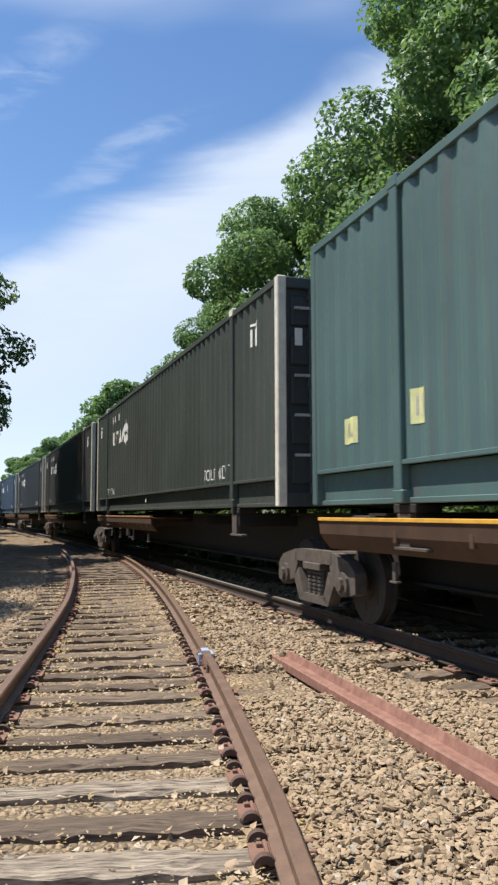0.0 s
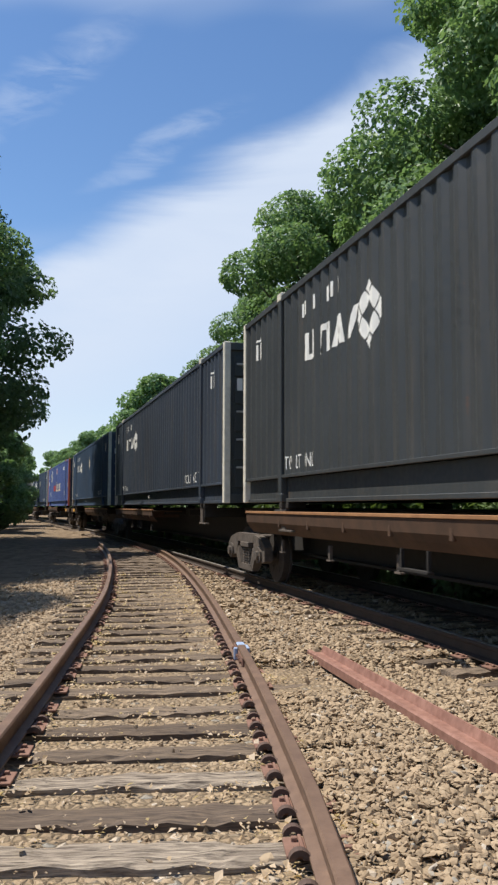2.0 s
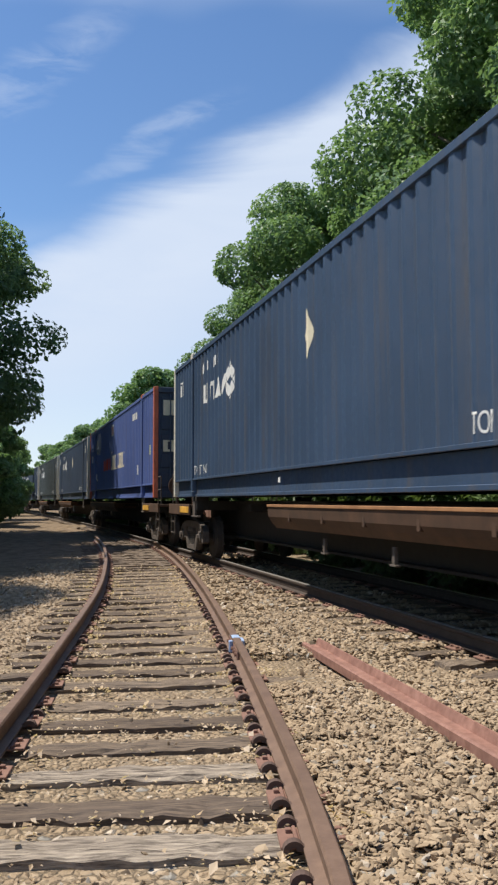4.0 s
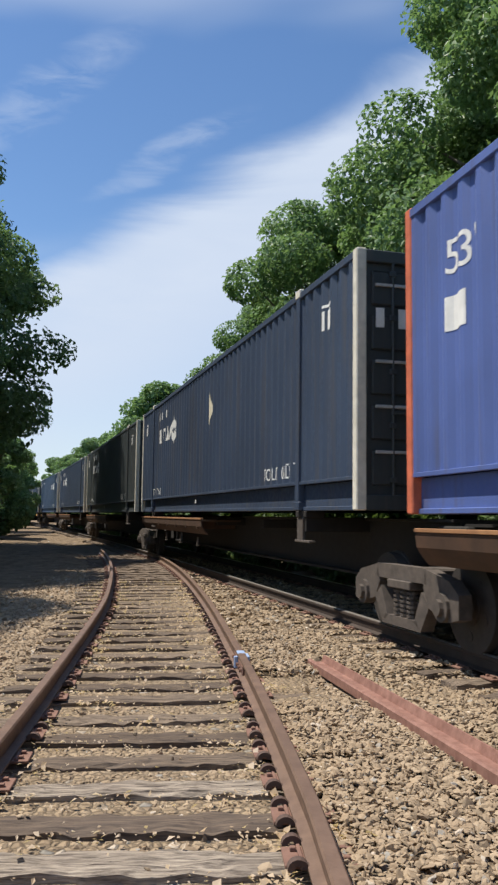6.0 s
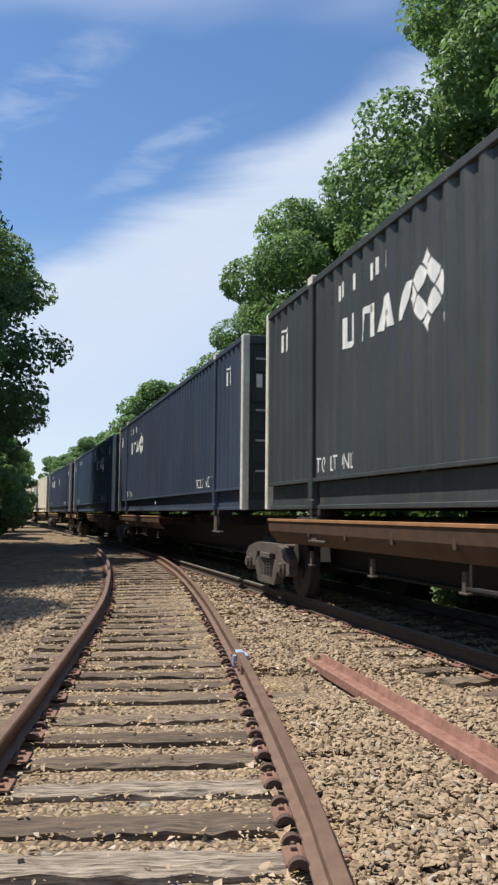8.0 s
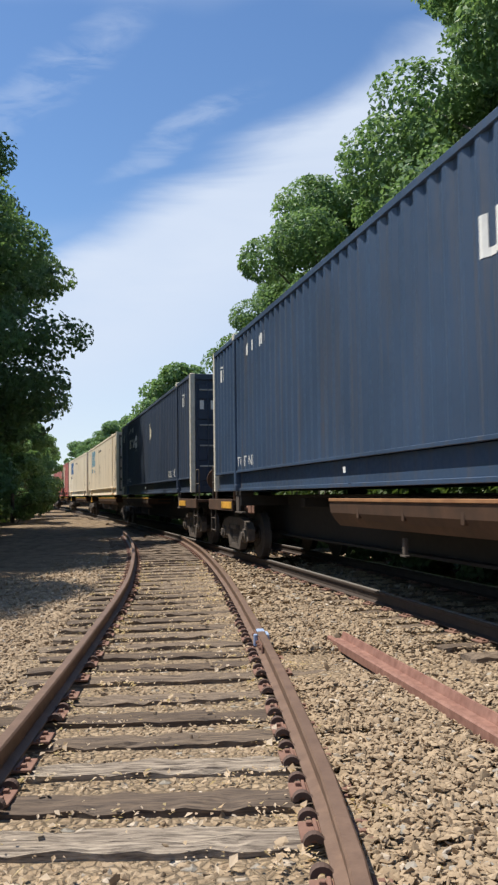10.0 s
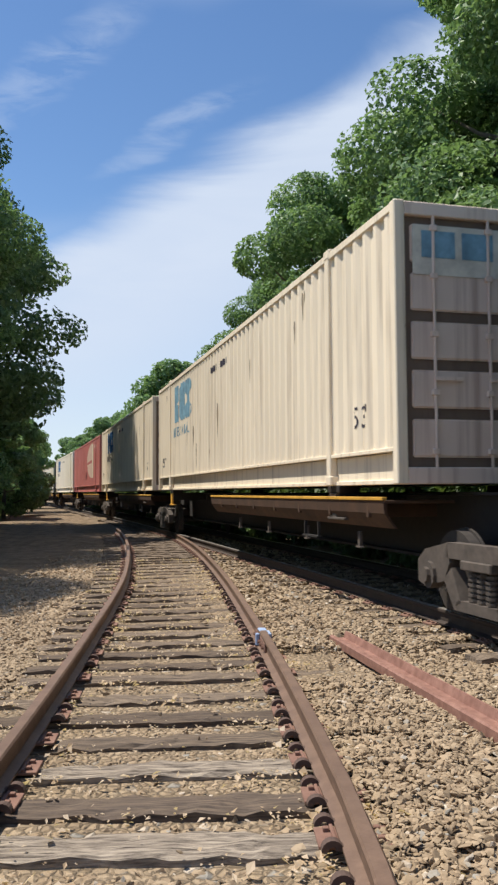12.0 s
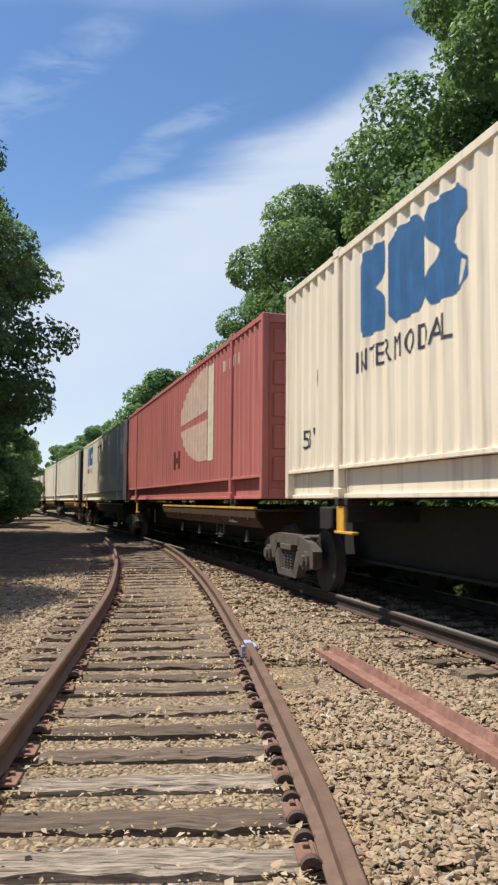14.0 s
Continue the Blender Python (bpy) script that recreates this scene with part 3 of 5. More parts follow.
def letter_bm(words, y, z, high, sign=-1, squeeze=1.0):
    """Words on the side seen from the siding; they begin at y and run towards the front."""
    cu = bpy.data.curves.new("words", "FONT")
    cu.body, cu.size = words, high / 0.69
    ob = new("words", cu)
    me = bpy.data.meshes.new_from_object(ob.evaluated_get(bpy.context.evaluated_depsgraph_get()))
    bpy.data.objects.remove(ob)
    bm = bmesh.new()
    bm.from_mesh(me)
    for v in bm.verts:
        v.co = Vector((0, y - v.co.x * squeeze, z + v.co.y))
    lo, hi = min(v.co.y for v in bm.verts), max(v.co.y for v in bm.verts)
    return drape(bm, lo, hi, sign)


def bar(y, z, w, h, lean=0.0):
    """A block w long towards the front and h high, its lower rear corner at y, z."""
    return [(y, z), (y - w, z + 0), (y - w - lean, z + h), (y - lean, z + h)]


def ring(y, z, r, n=20, a0=0.0, a1=360.0):
    return [(y + r * math.cos(radians(a0 + (a1 - a0) * i / n)), z + r * math.sin(radians(a0 + (a1 - a0) * i / n))) for i in range(n + (0 if a1 - a0 == 360 else 1))]


def container(colour, post_mat, end_mat, label):
    thing = tagged(new("shipping_container"), label, "container", "containers on the train")
    for sign in (-1, 1):
        part_of("side_panel", stored("side%d" % sign, side_wall(sign)), colour, thing)
        x0, x1 = sorted((sign * BOX_HALF, sign * (BOX_HALF - 0.10)))
        part_of("top_rail", stored("top%d" % sign, lambda: boxes((x0, x1, -HL + 0.1, HL - 0.1, BOX_H - 0.105, BOX_H - 0.015), bevel=0.008)), colour, thing)
        f0, f1 = sorted((sign * (FACE + 0.003), sign * (FACE - 0.05)))
        part_of("lower_flange", stored("flange%d" % sign, lambda: boxes((f0, f1, -HL + 0.1, HL - 0.1, SILL - 0.012, SILL + 0.03), bevel=0.004)), colour, thing)
        w0, w1 = sorted((sign * (BOX_HALF - 0.092), sign * (BOX_HALF - 0.18)))
        part_of("bottom_rail", stored("bottom%d" % sign, lambda: boxes((w0, w1, -HL + 0.09, HL - 0.09, 0.03, SILL - 0.014), (min(w0, w1 + sign * 0) - (0.03 if sign < 0 else 0), max(w0, w1) + (0.03 if sign > 0 else 0), -HL + 0.09, HL - 0.09, 0.0, 0.05), bevel=0.006)), colour, thing)
        for ye in (-1, 1):
            c0, c1 = sorted((sign * BOX_HALF, sign * (BOX_HALF - 0.12)))
            y0, y1 = sorted((ye * HL, ye * (HL - 0.12)))
            part_of("corner_post", stored("corner%d%d" % (sign, ye), lambda: boxes((c0, c1, y0, y1, 0.0, BOX_H), bevel=0.012)), post_mat, thing)
            p0, p1 = sorted((sign * (BOX_HALF + 0.004), sign * (BOX_HALF - 0.09)))
            yc = ye * (HL - POST_IN)
            part_of("side_post", stored("post%d%d" % (sign, ye), lambda: boxes((p0, p1, yc - 0.07, yc + 0.07, 0.0, BOX_H + 0.005), bevel=0.01)), colour, thing)
            for z in (0.06, BOX_H - 0.03):
                me = stored("casting", corner_casting)
                ob = part_of("corner_casting", me, post_mat if z > 1 else colour, thing)
                ob.location = (sign * (BOX_HALF - 0.072), yc, z + (0.002 if z > 1 else 0))
    part_of("roof", stored("roof", lambda: boxes((-BOX_HALF + 0.1, BOX_HALF - 0.1, -HL + 0.1, HL - 0.1, BOX_H - 0.06, BOX_H - 0.03))), colour, thing)
    part_of("underframe", stored("floor", underframe), STEEL_DARK, thing)
    part_of("end_wall", stored("end", end_wall), end_mat, thing)
    for z0, z1 in ((BOX_H - 0.15, BOX_H - 0.01), (0.0, 0.17)):
        for ye in (-1, 1):
            y0, y1 = sorted((ye * (HL - 0.005), ye * (HL - 0.11)))
            part_of("end_sill" if z0 < 1 else "end_header", stored("sill%d%d" % (z0 > 1, ye), lambda: boxes((-1.18, 1.18, y0, y1, z0, z1), bevel=0.01)), end_mat, thing)
    for sign in (-1, 1):
        leaf = part_of("door", stored("leaf%d" % sign, door_leaf(sign)), DOOR_BROWN if end_mat is DOOR_TAN else end_mat, thing)
        for k in range(5):
            panel = part_of("door_panel", stored("panel", lambda: boxes((-0.51, 0.51, -0.028, 0.001, 0.0, 0.39), bevel=0.02)), end_mat, leaf)
            panel.location = (sign * 0.59, -HL + 0.07, 0.27 + 0.5 * k)
    for x in (-0.85, -0.22, 0.22, 0.85):
        part_of("lock_rod", stored("rod%.2f" % x, lock_rods(x)), end_mat if end_mat is not None else STEEL_DARK, thing)
    return thing


REAR, FRONT = HL, -HL


def mark(thing, name, bm, mat, label=""):
    part(name, bm, mat, thing, label)


def mark_each(thing, name, shapes, mat, label=""):
    for outline in shapes:
        part(name, decal_bm([outline]), mat, thing, label)


def lift_words(thing, mat):
    mark(thing, "lettering", letter_bm("TOP  LIFT  ONLY", REAR - 2.2, 0.44, 0.175, -1, 0.6), mat, "white painted words")
    mark(thing, "lettering", letter_bm("TOP  LIFT  ONLY", FRONT + 3.5, 0.44, 0.175, -1, 0.6), mat, "white painted words")


def rental_marks(thing, mat=None, placard=False, start=None):
    """White emblem, number bars and words of the dark rental boxes."""
    mat = mat or WHITE
    lift_words(thing, mat)
    y, z = REAR - 3.05 if start is None else start, 1.78
    shapes = []
    for k, (w, h, lean) in enumerate(((0.10, 0.35, 0.0), (0.09, 0.35, 0.0), (0.10, 0.33, 0.06), (0.11, 0.35, 0.0), (0.10, 0.35, 0.10), (0.11, 0.34, -0.06), (0.10, 0.35, 0.16))):
        shapes.append(bar(y - 0.235 * k, z, w, h, lean))
    shapes.append(bar(y - 0.10, z, 0.14, 0.07))
    shapes.append(bar(y - 0.60, z + 0.26, 0.16, 0.08))
    shapes.append(bar(y - 1.06, z + 0.12, 0.14, 0.07))
    mark_each(thing, "emblem", shapes, mat, "white block emblem")
    cy, cz = y - 1.98, z + 0.17
    shapes = []
    corner = [Vector((0.0, 0.40)), Vector((-0.35, 0.0)), Vector((0.0, -0.40)), Vector((0.35, 0.0))]
    for k in range(4):
        c, q, before = corner[k], corner[(k + 1) % 4], corner[k - 1]
        shapes.append([c, c.lerp(q, 0.30), c * 0.46, c.lerp(before, 0.30)])
        shapes.append([c.lerp(q, 0.35), c.lerp(q, 0.65), q.lerp(c, 0.06) * 0.46, c.lerp(q, 0.06) * 0.46])
    shapes = [[(cy + p.x, cz + p.y) for p in outline] for outline in shapes]
    shapes.append(bar(cy - 0.28, cz - 0.36, 0.06, 0.08))
    mark_each(thing, "emblem", shapes, mat, "white diamond ring emblem")
    bars = [bar(REAR - 2.7 - 0.17 * k, 2.38, 0.045, 0.18) for k in range(3)] + [bar(REAR - 3.36 - 0.2 * k, 2.38, 0.055, 0.18) for k in range(5)]
    for end, d in ((REAR - 0.75, 1), (FRONT + 1.10, 1)):
        bars += [bar(end - 0.11 * k, 2.18, 0.06, 0.24) for k in range(3)] + [bar(end, 2.46, 0.28, 0.035)]
    mark_each(thing, "number_mark", bars, mat, "white painted number bars")
    mark_each(thing, "small_mark", [bar(FRONT + 2.5 - 0.15 * k, 0.62, 0.05, 0.02) for k in range(3)] + [bar(REAR - 7.7, 0.17, 0.09, 0.07)], mat)
    if placard:
        py, pz = REAR - 8.9, 1.98
        mark(thing, "placard", decal_bm([[(py + 0.16, pz), (py, pz - 0.32), (py - 0.16, pz), (py, pz + 0.32)]]), CREAM, "worn cream diamond placard")
    # emblem bars and ribs of light on the door end
    y = FRONT + 0.038
    for k, (w, h) in enumerate(((0.10, 0.22), (0.20, 0.22), (0.16, 0.22), (0.18, 0.22))):
        part("door_mark", boxes((-1.05 + k * 0.27, -1.05 + k * 0.27 + w, y - 0.004, y, 2.02, 2.02 + h)), mat, thing, "white painted bar")
    for z in (0.62, 1.12, 1.62, 2.48):
        part("door_bar", boxes((-1.06, -0.12, FRONT + 0.012, FRONT + 0.04, z, z + 0.035), bevel=0.004), PALE_STEEL, thing, "pale steel door bar")
        part("door_bar", boxes((0.12, 1.06, FRONT + 0.012, FRONT + 0.04, z, z + 0.035), bevel=0.004), PALE_STEEL, thing, "pale steel door bar")


def stack_marks(thing):
    x = REAR - 7.25
    shapes = []
    for k in range(10):
        h, w = (0.66, 0.30) if k == 0 else (0.50, 0.25)
        y = x - (0 if k == 0 else 0.40 + (k - 1) * 0.345)
        shapes.append([(y, 1.02), (y - w, 1.02), (y - w, 1.10), (y - w * 0.72, 1.16), (y - w * 0.72, 1.02 + h - 0.1), (y - w, 1.02 + h), (y - 0.03, 1.02 + h), (y - w * 0.28, 1.02 + h - 0.12), (y - w * 0.28, 1.14)])
    mark_each(thing, "emblem", shapes, CREAM, "cream block lettering shapes")
    shapes = []
    for k in range(5):
        y = REAR - 5.05 - k * 0.41
        h = 0.40 + 0.03 * (k % 2)
        shapes.append([(y, 1.06), (y - 0.30, 1.06), (y - 0.33, 1.06 + h * 0.5), (y - 0.28, 1.06 + h), (y - 0.04, 1.06 + h)])
    mark_each(thing, "emblem", shapes, SIGN_RED, "faded red block lettering shapes")
    shapes = [bar(REAR - 3.0 + 0.06 * math.sin(k * 1.3), 1.78 + 0.068 * k, 1.15 - 0.03 * abs(k - 6), 0.026) for k in range(13)]
    mark_each(thing, "emblem", shapes, WHITE, "white line-hatched globe emblem")
    mark_each(thing, "emblem", [ring(REAR - 2.85, 2.12, 0.28, 18)], CREAM, "cream disc")
    mark_each(thing, "emblem", [bar(REAR - 2.82, 1.92, 0.10, 0.40)], SIGN_BLUE)
    mark(thing, "placard", decal_bm([bar(REAR - 7.4, 2.24, 0.50, 0.40)]), WHITE, "white placard with bars")
    mark_each(thing, "placard_bar", [bar(REAR - 7.46 - 0.15 * k, 2.29, 0.07, 0.28) for k in range(3)], SIGN_RED)
    mark(thing, "lettering", letter_bm("53'", REAR - 0.75, 2.05, 0.30), WHITE)
    mark(thing, "placard", decal_bm([bar(REAR - 0.75, 1.55, 0.34, 0.30)]), WHITE)
    mark_each(thing, "number_mark", [bar(REAR - 2.35, 0.80, 0.12, 0.22), bar(REAR - 2.5, 0.80, 0.10, 0.22), bar(REAR - 2.8, 0.72, 0.16, 0.08)] + [bar(FRONT + 3.0 - 0.2 * k, 0.68, 0.11, 0.28) for k in range(2)] + [bar(FRONT + 3.9 - 0.16 * k, 2.33, 0.10, 0.2) for k in range(7)], WHITE)
    mark(thing, "sticker", decal_bm([bar(FRONT + 0.75, 1.15, 0.16, 0.26)]), SIGN_YELLOW)
    for z0, z1 in ((2.15, 2.55), (1.2, 1.5)):
        part("door_placard", boxes((-1.04, -0.12, FRONT + 0.034, FRONT + 0.038, z0, z1)), CREAM, thing, "white door placard")
        part("door_placard", boxes((0.12, 1.04, FRONT + 0.034, FRONT + 0.038, z0, z1)), CREAM, thing, "white door placard")
    for k in range(3):
        part("door_mark", boxes((-0.92 + 0.2 * k, -0.83 + 0.2 * k, FRONT + 0.029, FRONT + 0.033, 1.26, 1.46)), SIGN_BLACK, thing, "dark painted bar")


def blue_block_marks(thing, faded=False):
    """Blue block emblem with words below, on the cream boxes."""
    blue = SIGN_BLUE if not faded else FADED_BLUE
    y, z = REAR - 2.62, 1.72
    shapes = []
    # three plain notched blocks
    for k, (front_cut, rear_cut) in enumerate(((0.24, 0.0), (0.0, 0.0), (0.24, 0.24))):
        o = y - 0.79 * k
        shapes.append([(o, z + 0.10), (o - 0.10, z), (o - 0.62, z), (o - 0.72, z + 0.10), (o - 0.72, z + 0.26), (o - 0.72 + front_cut, z + 0.46), (o - 0.72, z + 0.66), (o - 0.72, z + 0.82), (o - 0.62, z + 0.92), (o - 0.10, z + 0.92), (o, z + 0.82), (o, z + 0.66), (o - rear_cut, z + 0.46), (o, z + 0.26)])
    mark_each(thing, "emblem", shapes, blue, "blue block emblem")
    mark(thing, "lettering", letter_bm("INTERMODAL", y + 0.10, 1.36, 0.235), SIGN_BLACK if not faded else FADED_BLUE, "dark painted word")
    mark(thing, "lettering", letter_bm("53'", REAR - 0.74, 0.64, 0.24), SIGN_BLACK, "dark painted number")
    mark(thing, "lettering", letter_bm("53'", FRONT + 1.2, 0.64, 0.24), SIGN_BLACK, "dark painted number")
    mark_each(thing, "number_mark", [bar(REAR - 7.2 - 0.22 * k, 2.38, 0.12, 0.12) for k in range(7)], SIGN_BLACK)
    y = FRONT + 0.036
    for x0, x1 in ((-1.08, -0.08), (0.08, 1.08)):
        part("door_placard", boxes((x0, x1, y - 0.004, y, 2.14, 2.66)), POST_CREAM, thing, "stained white panel on the door")
    for x0, x1 in ((-0.98, -0.60), (-0.52, -0.16), (0.16, 0.52), (0.60, 0.92)):
        part("door_mark", boxes((x0, x1, y - 0.010, y - 0.006, 2.32, 2.60), bevel=0.001), FADED_BLUE, thing, "faded blue block")


def red_marks(thing):
    cy, cz = REAR - 12.2, 1.50
    mark_each(thing, "emblem", [[(cy + 0.0, cz + 0.28), (cy + 2.9, cz + 0.18)] + [(cy + 2.9 * math.cos(radians(a)), cz + 0.18 + 1.0 * math.sin(radians(a))) for a in range(8, 90, 8)] + [(cy, cz + 1.18)]], PALE_ROSE, "pale half-disc emblem")
    mark_each(thing, "emblem", [[(cy, cz + 0.10), (cy, cz - 0.72)] + [(cy + 2.7 * math.sin(radians(a)), cz - 0.75 + 0.85 * (1 - math.cos(radians(a)))) for a in range(15, 91, 8)] + [(cy + 2.7, cz + 0.06)]], PALE_ROSE, "pale half-disc emblem")
    mark_each(thing, "emblem", [bar(cy - 0.02, cz - 0.74, 0.55, 1.88)], CREAM, "cream stripe")
    mark_each(thing, "emblem", [bar(cy + 3.6, 0.72, 0.3, 0.42), bar(cy + 3.15, 0.72, 0.3, 0.42), bar(cy + 3.4, 0.86, 0.4, 0.12)], DARK_ROSE, "dark red block emblem")
    mark_each(thing, "number_mark", [bar(FRONT + 2.6 - 0.2 * k, 2.34, 0.12, 0.2) for k in range(6)], PALE_ROSE)


def sticker_marks(thing):
    mark(thing, "sticker", decal_bm([bar(REAR - 0.82, 0.60, 0.30, 0.26)]), SIGN_YELLOW, "pale yellow sticker")
    mark(thing, "sticker", decal_bm([bar(REAR - 2.22, 0.66, 0.22, 0.30)]), SIGN_YELLOW, "pale yellow sticker")
    mark_each(thing, "small_mark", [bar(REAR - 0.87, 0.66, 0.05, 0.15), bar(REAR - 0.97, 0.66, 0.09, 0.05), bar(REAR - 2.28, 0.72, 0.03, 0.18), bar(REAR - 2.36, 0.72, 0.03, 0.18)], WHITE)


PALE_STEEL = plain("pale_steel", (0.45, 0.45, 0.43), 0.5, 0.1, 0.2)
DOOR_TAN = paint("dirty_tan_doors", (0.74, 0.60, 0.50), 0.6, 0.3, 0.6, (0.24, 0.10, 0.06))
DOOR_BROWN = paint("grimy_brown_door_frame", (0.16, 0.115, 0.085), 0.3, 0.3, 0.7, (0.10, 0.06, 0.045))
FADED_BLUE = plain("faded_blue_lettering", (0.20, 0.36, 0.45), 0.6, 0.0, 0.35)
PALE_ROSE = plain("pale_rose_paint", (0.66, 0.47, 0.36), 0.6, 0.0, 0.15)
DARK_ROSE = plain("dark_red_paint", (0.15, 0.035, 0.03), 0.6, 0.0, 0.2)
POST_CREAM = plain("cream_post_paint", (0.66, 0.62, 0.52), 0.6, 0.0, 0.2)
POST_ORANGE = plain("orange_post_paint", (0.55, 0.14, 0.07), 0.6, 0.0, 0.25)
DARK = paint("charcoal_paint", (0.040, 0.048, 0.050), 0.10, 0.3, 0.5)
OLIVE = paint("dark_olive_paint", (0.046, 0.056, 0.047), 0.06, 0.3, 0.5)
GREEN = paint("sea_green_paint", (0.071, 0.124, 0.121), 0.05, 0.25, 0.5)
BLUE = paint("steel_blue_paint", (0.037, 0.066, 0.118), 0.05, 0.25, 0.5)
ROYAL = paint("royal_blue_paint", (0.079, 0.12, 0.31), 0.05, 0.25, 0.5)
NAVY = paint("navy_paint", (0.037, 0.055, 0.092), 0.06, 0.25, 0.5)
CREAM_BOX = paint("cream_box_paint", (0.84, 0.725, 0.555), 0.22, 0.08, 0.55, (0.33, 0.24, 0.165))
WHITE_BOX = paint("white_box_paint", (0.85, 0.76, 0.61), 0.12, 0.06, 0.55, (0.45, 0.37, 0.28))
RED_BOX = paint("faded_red_paint", (0.50, 0.165, 0.14), 0.06, 0.15, 0.55, (0.22, 0.07, 0.06))
RUSTY_DARK = paint("rust_streaked_charcoal", (0.038, 0.042, 0.044), 0.14, 0.25, 0.5, (0.085, 0.075, 0.062))
SLATE = paint("slate_blue_paint", (0.040, 0.051, 0.070), 0.06, 0.25, 0.45)

# front of each container along the line at the start, colour, marks
LOADS = [
    (-7.80, GREEN, GREEN, DARK, "plain", "weathered sea-green corrugated container with pale yellow stickers"),
    (9.44, OLIVE, POST_CREAM, DARK, "rental", "dark olive corrugated container with white emblem and cream corner posts"),
    (26.85, RUSTY_DARK, POST_CREAM, DARK, "rental", "charcoal corrugated container with rust streaks and white emblem"),
    (44.29, SLATE, POST_CREAM, DARK, "rental", "slate-blue corrugated container with white emblem on a spine car"),
    (62.60, BLUE, POST_CREAM, NAVY, "rental_p", "steel-blue corrugated container with white emblem and diamond placard"),
    (81.48, ROYAL, POST_ORANGE, NAVY, "stack", "bright blue corrugated container with orange posts and cream lettering"),
    (98.83, NAVY, POST_CREAM, DARK, "rental_p", "navy corrugated container with white emblem and diamond placard"),
    (116.26, DARK, POST_CREAM, DARK, "rental", "charcoal corrugated container with white emblem on a spine car"),
    (133.71, NAVY, POST_CREAM, DARK, "rental", "navy corrugated container with white emblem on a spine car"),
    (151.70, BLUE, POST_CREAM, NAVY, "rental_f", "steel-blue corrugated container with white emblem on a spine car"),
    (170.59, NAVY, POST_CREAM, NAVY, "rental_p", "navy corrugated container with white emblem and diamond placard"),
    (188.93, CREAM_BOX, CREAM_BOX, DOOR_TAN, "block_f", "cream corrugated container with faded blue block emblem"),
    (206.33, CREAM_BOX, CREAM_BOX, DOOR_TAN, "block", "cream corrugated container with blue block emblem"),
    (223.67, RED_BOX, RED_BOX, RED_BOX, "red", "faded red corrugated container with pale half-disc emblem"),
    (241.10, WHITE_BOX, WHITE_BOX, DARK, "block", "off-white corrugated container with blue block emblem"),
    (260.20, WHITE_BOX, WHITE_BOX, DARK, "none", "plain off-white corrugated container on a spine car"),
    (277.60, CREAM_BOX, CREAM_BOX, DOOR_TAN, "none", "plain tan corrugated container on a spine car"),
    (295.00, CREAM_BOX, CREAM_BOX, DOOR_TAN, "none", "plain tan corrugated container on a spine car"),
]
SPEED = 15.111
FLOOR_UP = 1.2506                        # container floor above the rail heads
containers, cars, wheels = [], [], []
for front, colour, post, end, marks, label in LOADS:
    c = container(colour, post, end, label)
    if marks.startswith("rental"):
        rental_marks(c, None, marks == "rental_p", FRONT + 5.2 if marks == "rental_f" else None)
    elif marks == "stack":
        stack_marks(c)
    elif marks.startswith("block"):
        blue_block_marks(c, marks == "block_f")
    elif marks == "red":
        red_marks(c)
    elif marks == "plain":
        sticker_marks(c)
    if colour is RUSTY_DARK:
        for y, w in ((FRONT + 3.45, 0.10), (FRONT + 3.30, 0.05), (FRONT + 2.55, 0.06), (FRONT + 2.38, 0.09), (FRONT + 2.25, 0.04)):
            mark(c, "rust_streak", decal_bm([[(y, 0.5), (y - w, 0.42), (y - w * 0.9, BOX_H - 0.12), (y - 0.01, BOX_H - 0.12)]]), RUST_STREAK, "brown rust run down the side")
    if colour is CREAM_BOX and marks != "none":
        dirt = random.Random(int(front))
        for _ in range(13):
            y, w, z, run = FRONT + dirt.uniform(2.5, 15.0), dirt.uniform(0.02, 0.05), dirt.choice((0.95, 1.6, 2.2, BOX_H - 0.3)) + dirt.uniform(-0.15, 0.15), dirt.uniform(0.15, 0.75)
            mark(c, "dirt_streak", decal_bm([[(y, z - run * 0.25), (y - w * 0.5, z - run), (y - w, z - run * 0.3), (y - w * 0.8, z), (y - w * 0.2, z)]]), TAN_STREAK, "brown dirt run down the side")
    containers.append((c, front + HL))

# spine cars, five bodies to a set, sharing trucks
WHEEL_R = 0.42


def side_frame():
    """Cast side frame of a truck: bowed top, tapering ends, window with springs."""
    bm = bmesh.new()
    # built as bars so that the window goes through
    t = 0.13
    for poly in ([(-1.16, 0.34), (-1.0, 0.30), (-0.62, 0.38), (-0.5, 0.56), (-0.55, 0.74), (-1.0, 0.66), (-1.16, 0.55)],
                 [(1.16, 0.34), (1.16, 0.55), (1.0, 0.66), (0.55, 0.74), (0.5, 0.56), (0.62, 0.38), (1.0, 0.30)],
                 [(-0.57, 0.60), (0.57, 0.60), (0.55, 0.745), (-0.55, 0.745)],
                 [(-0.62, 0.40), (-0.44, 0.15), (-0.30, 0.22), (-0.46, 0.52)], [(0.62, 0.40), (0.46, 0.52), (0.30, 0.22), (0.44, 0.15)],
                 [(-0.44, 0.14), (0.44, 0.14), (0.36, 0.235), (-0.36, 0.235)]):
        prism(bm, poly, -t / 2, t / 2, "x")
    for y in (-0.89, 0.89):
        tube(bm, (-0.10, y, WHEEL_R), (0.02, y, WHEEL_R), 0.13, 12)
        tube(bm, (-0.14, y, WHEEL_R), (-0.09, y, WHEEL_R), 0.075, 8)
    return bm


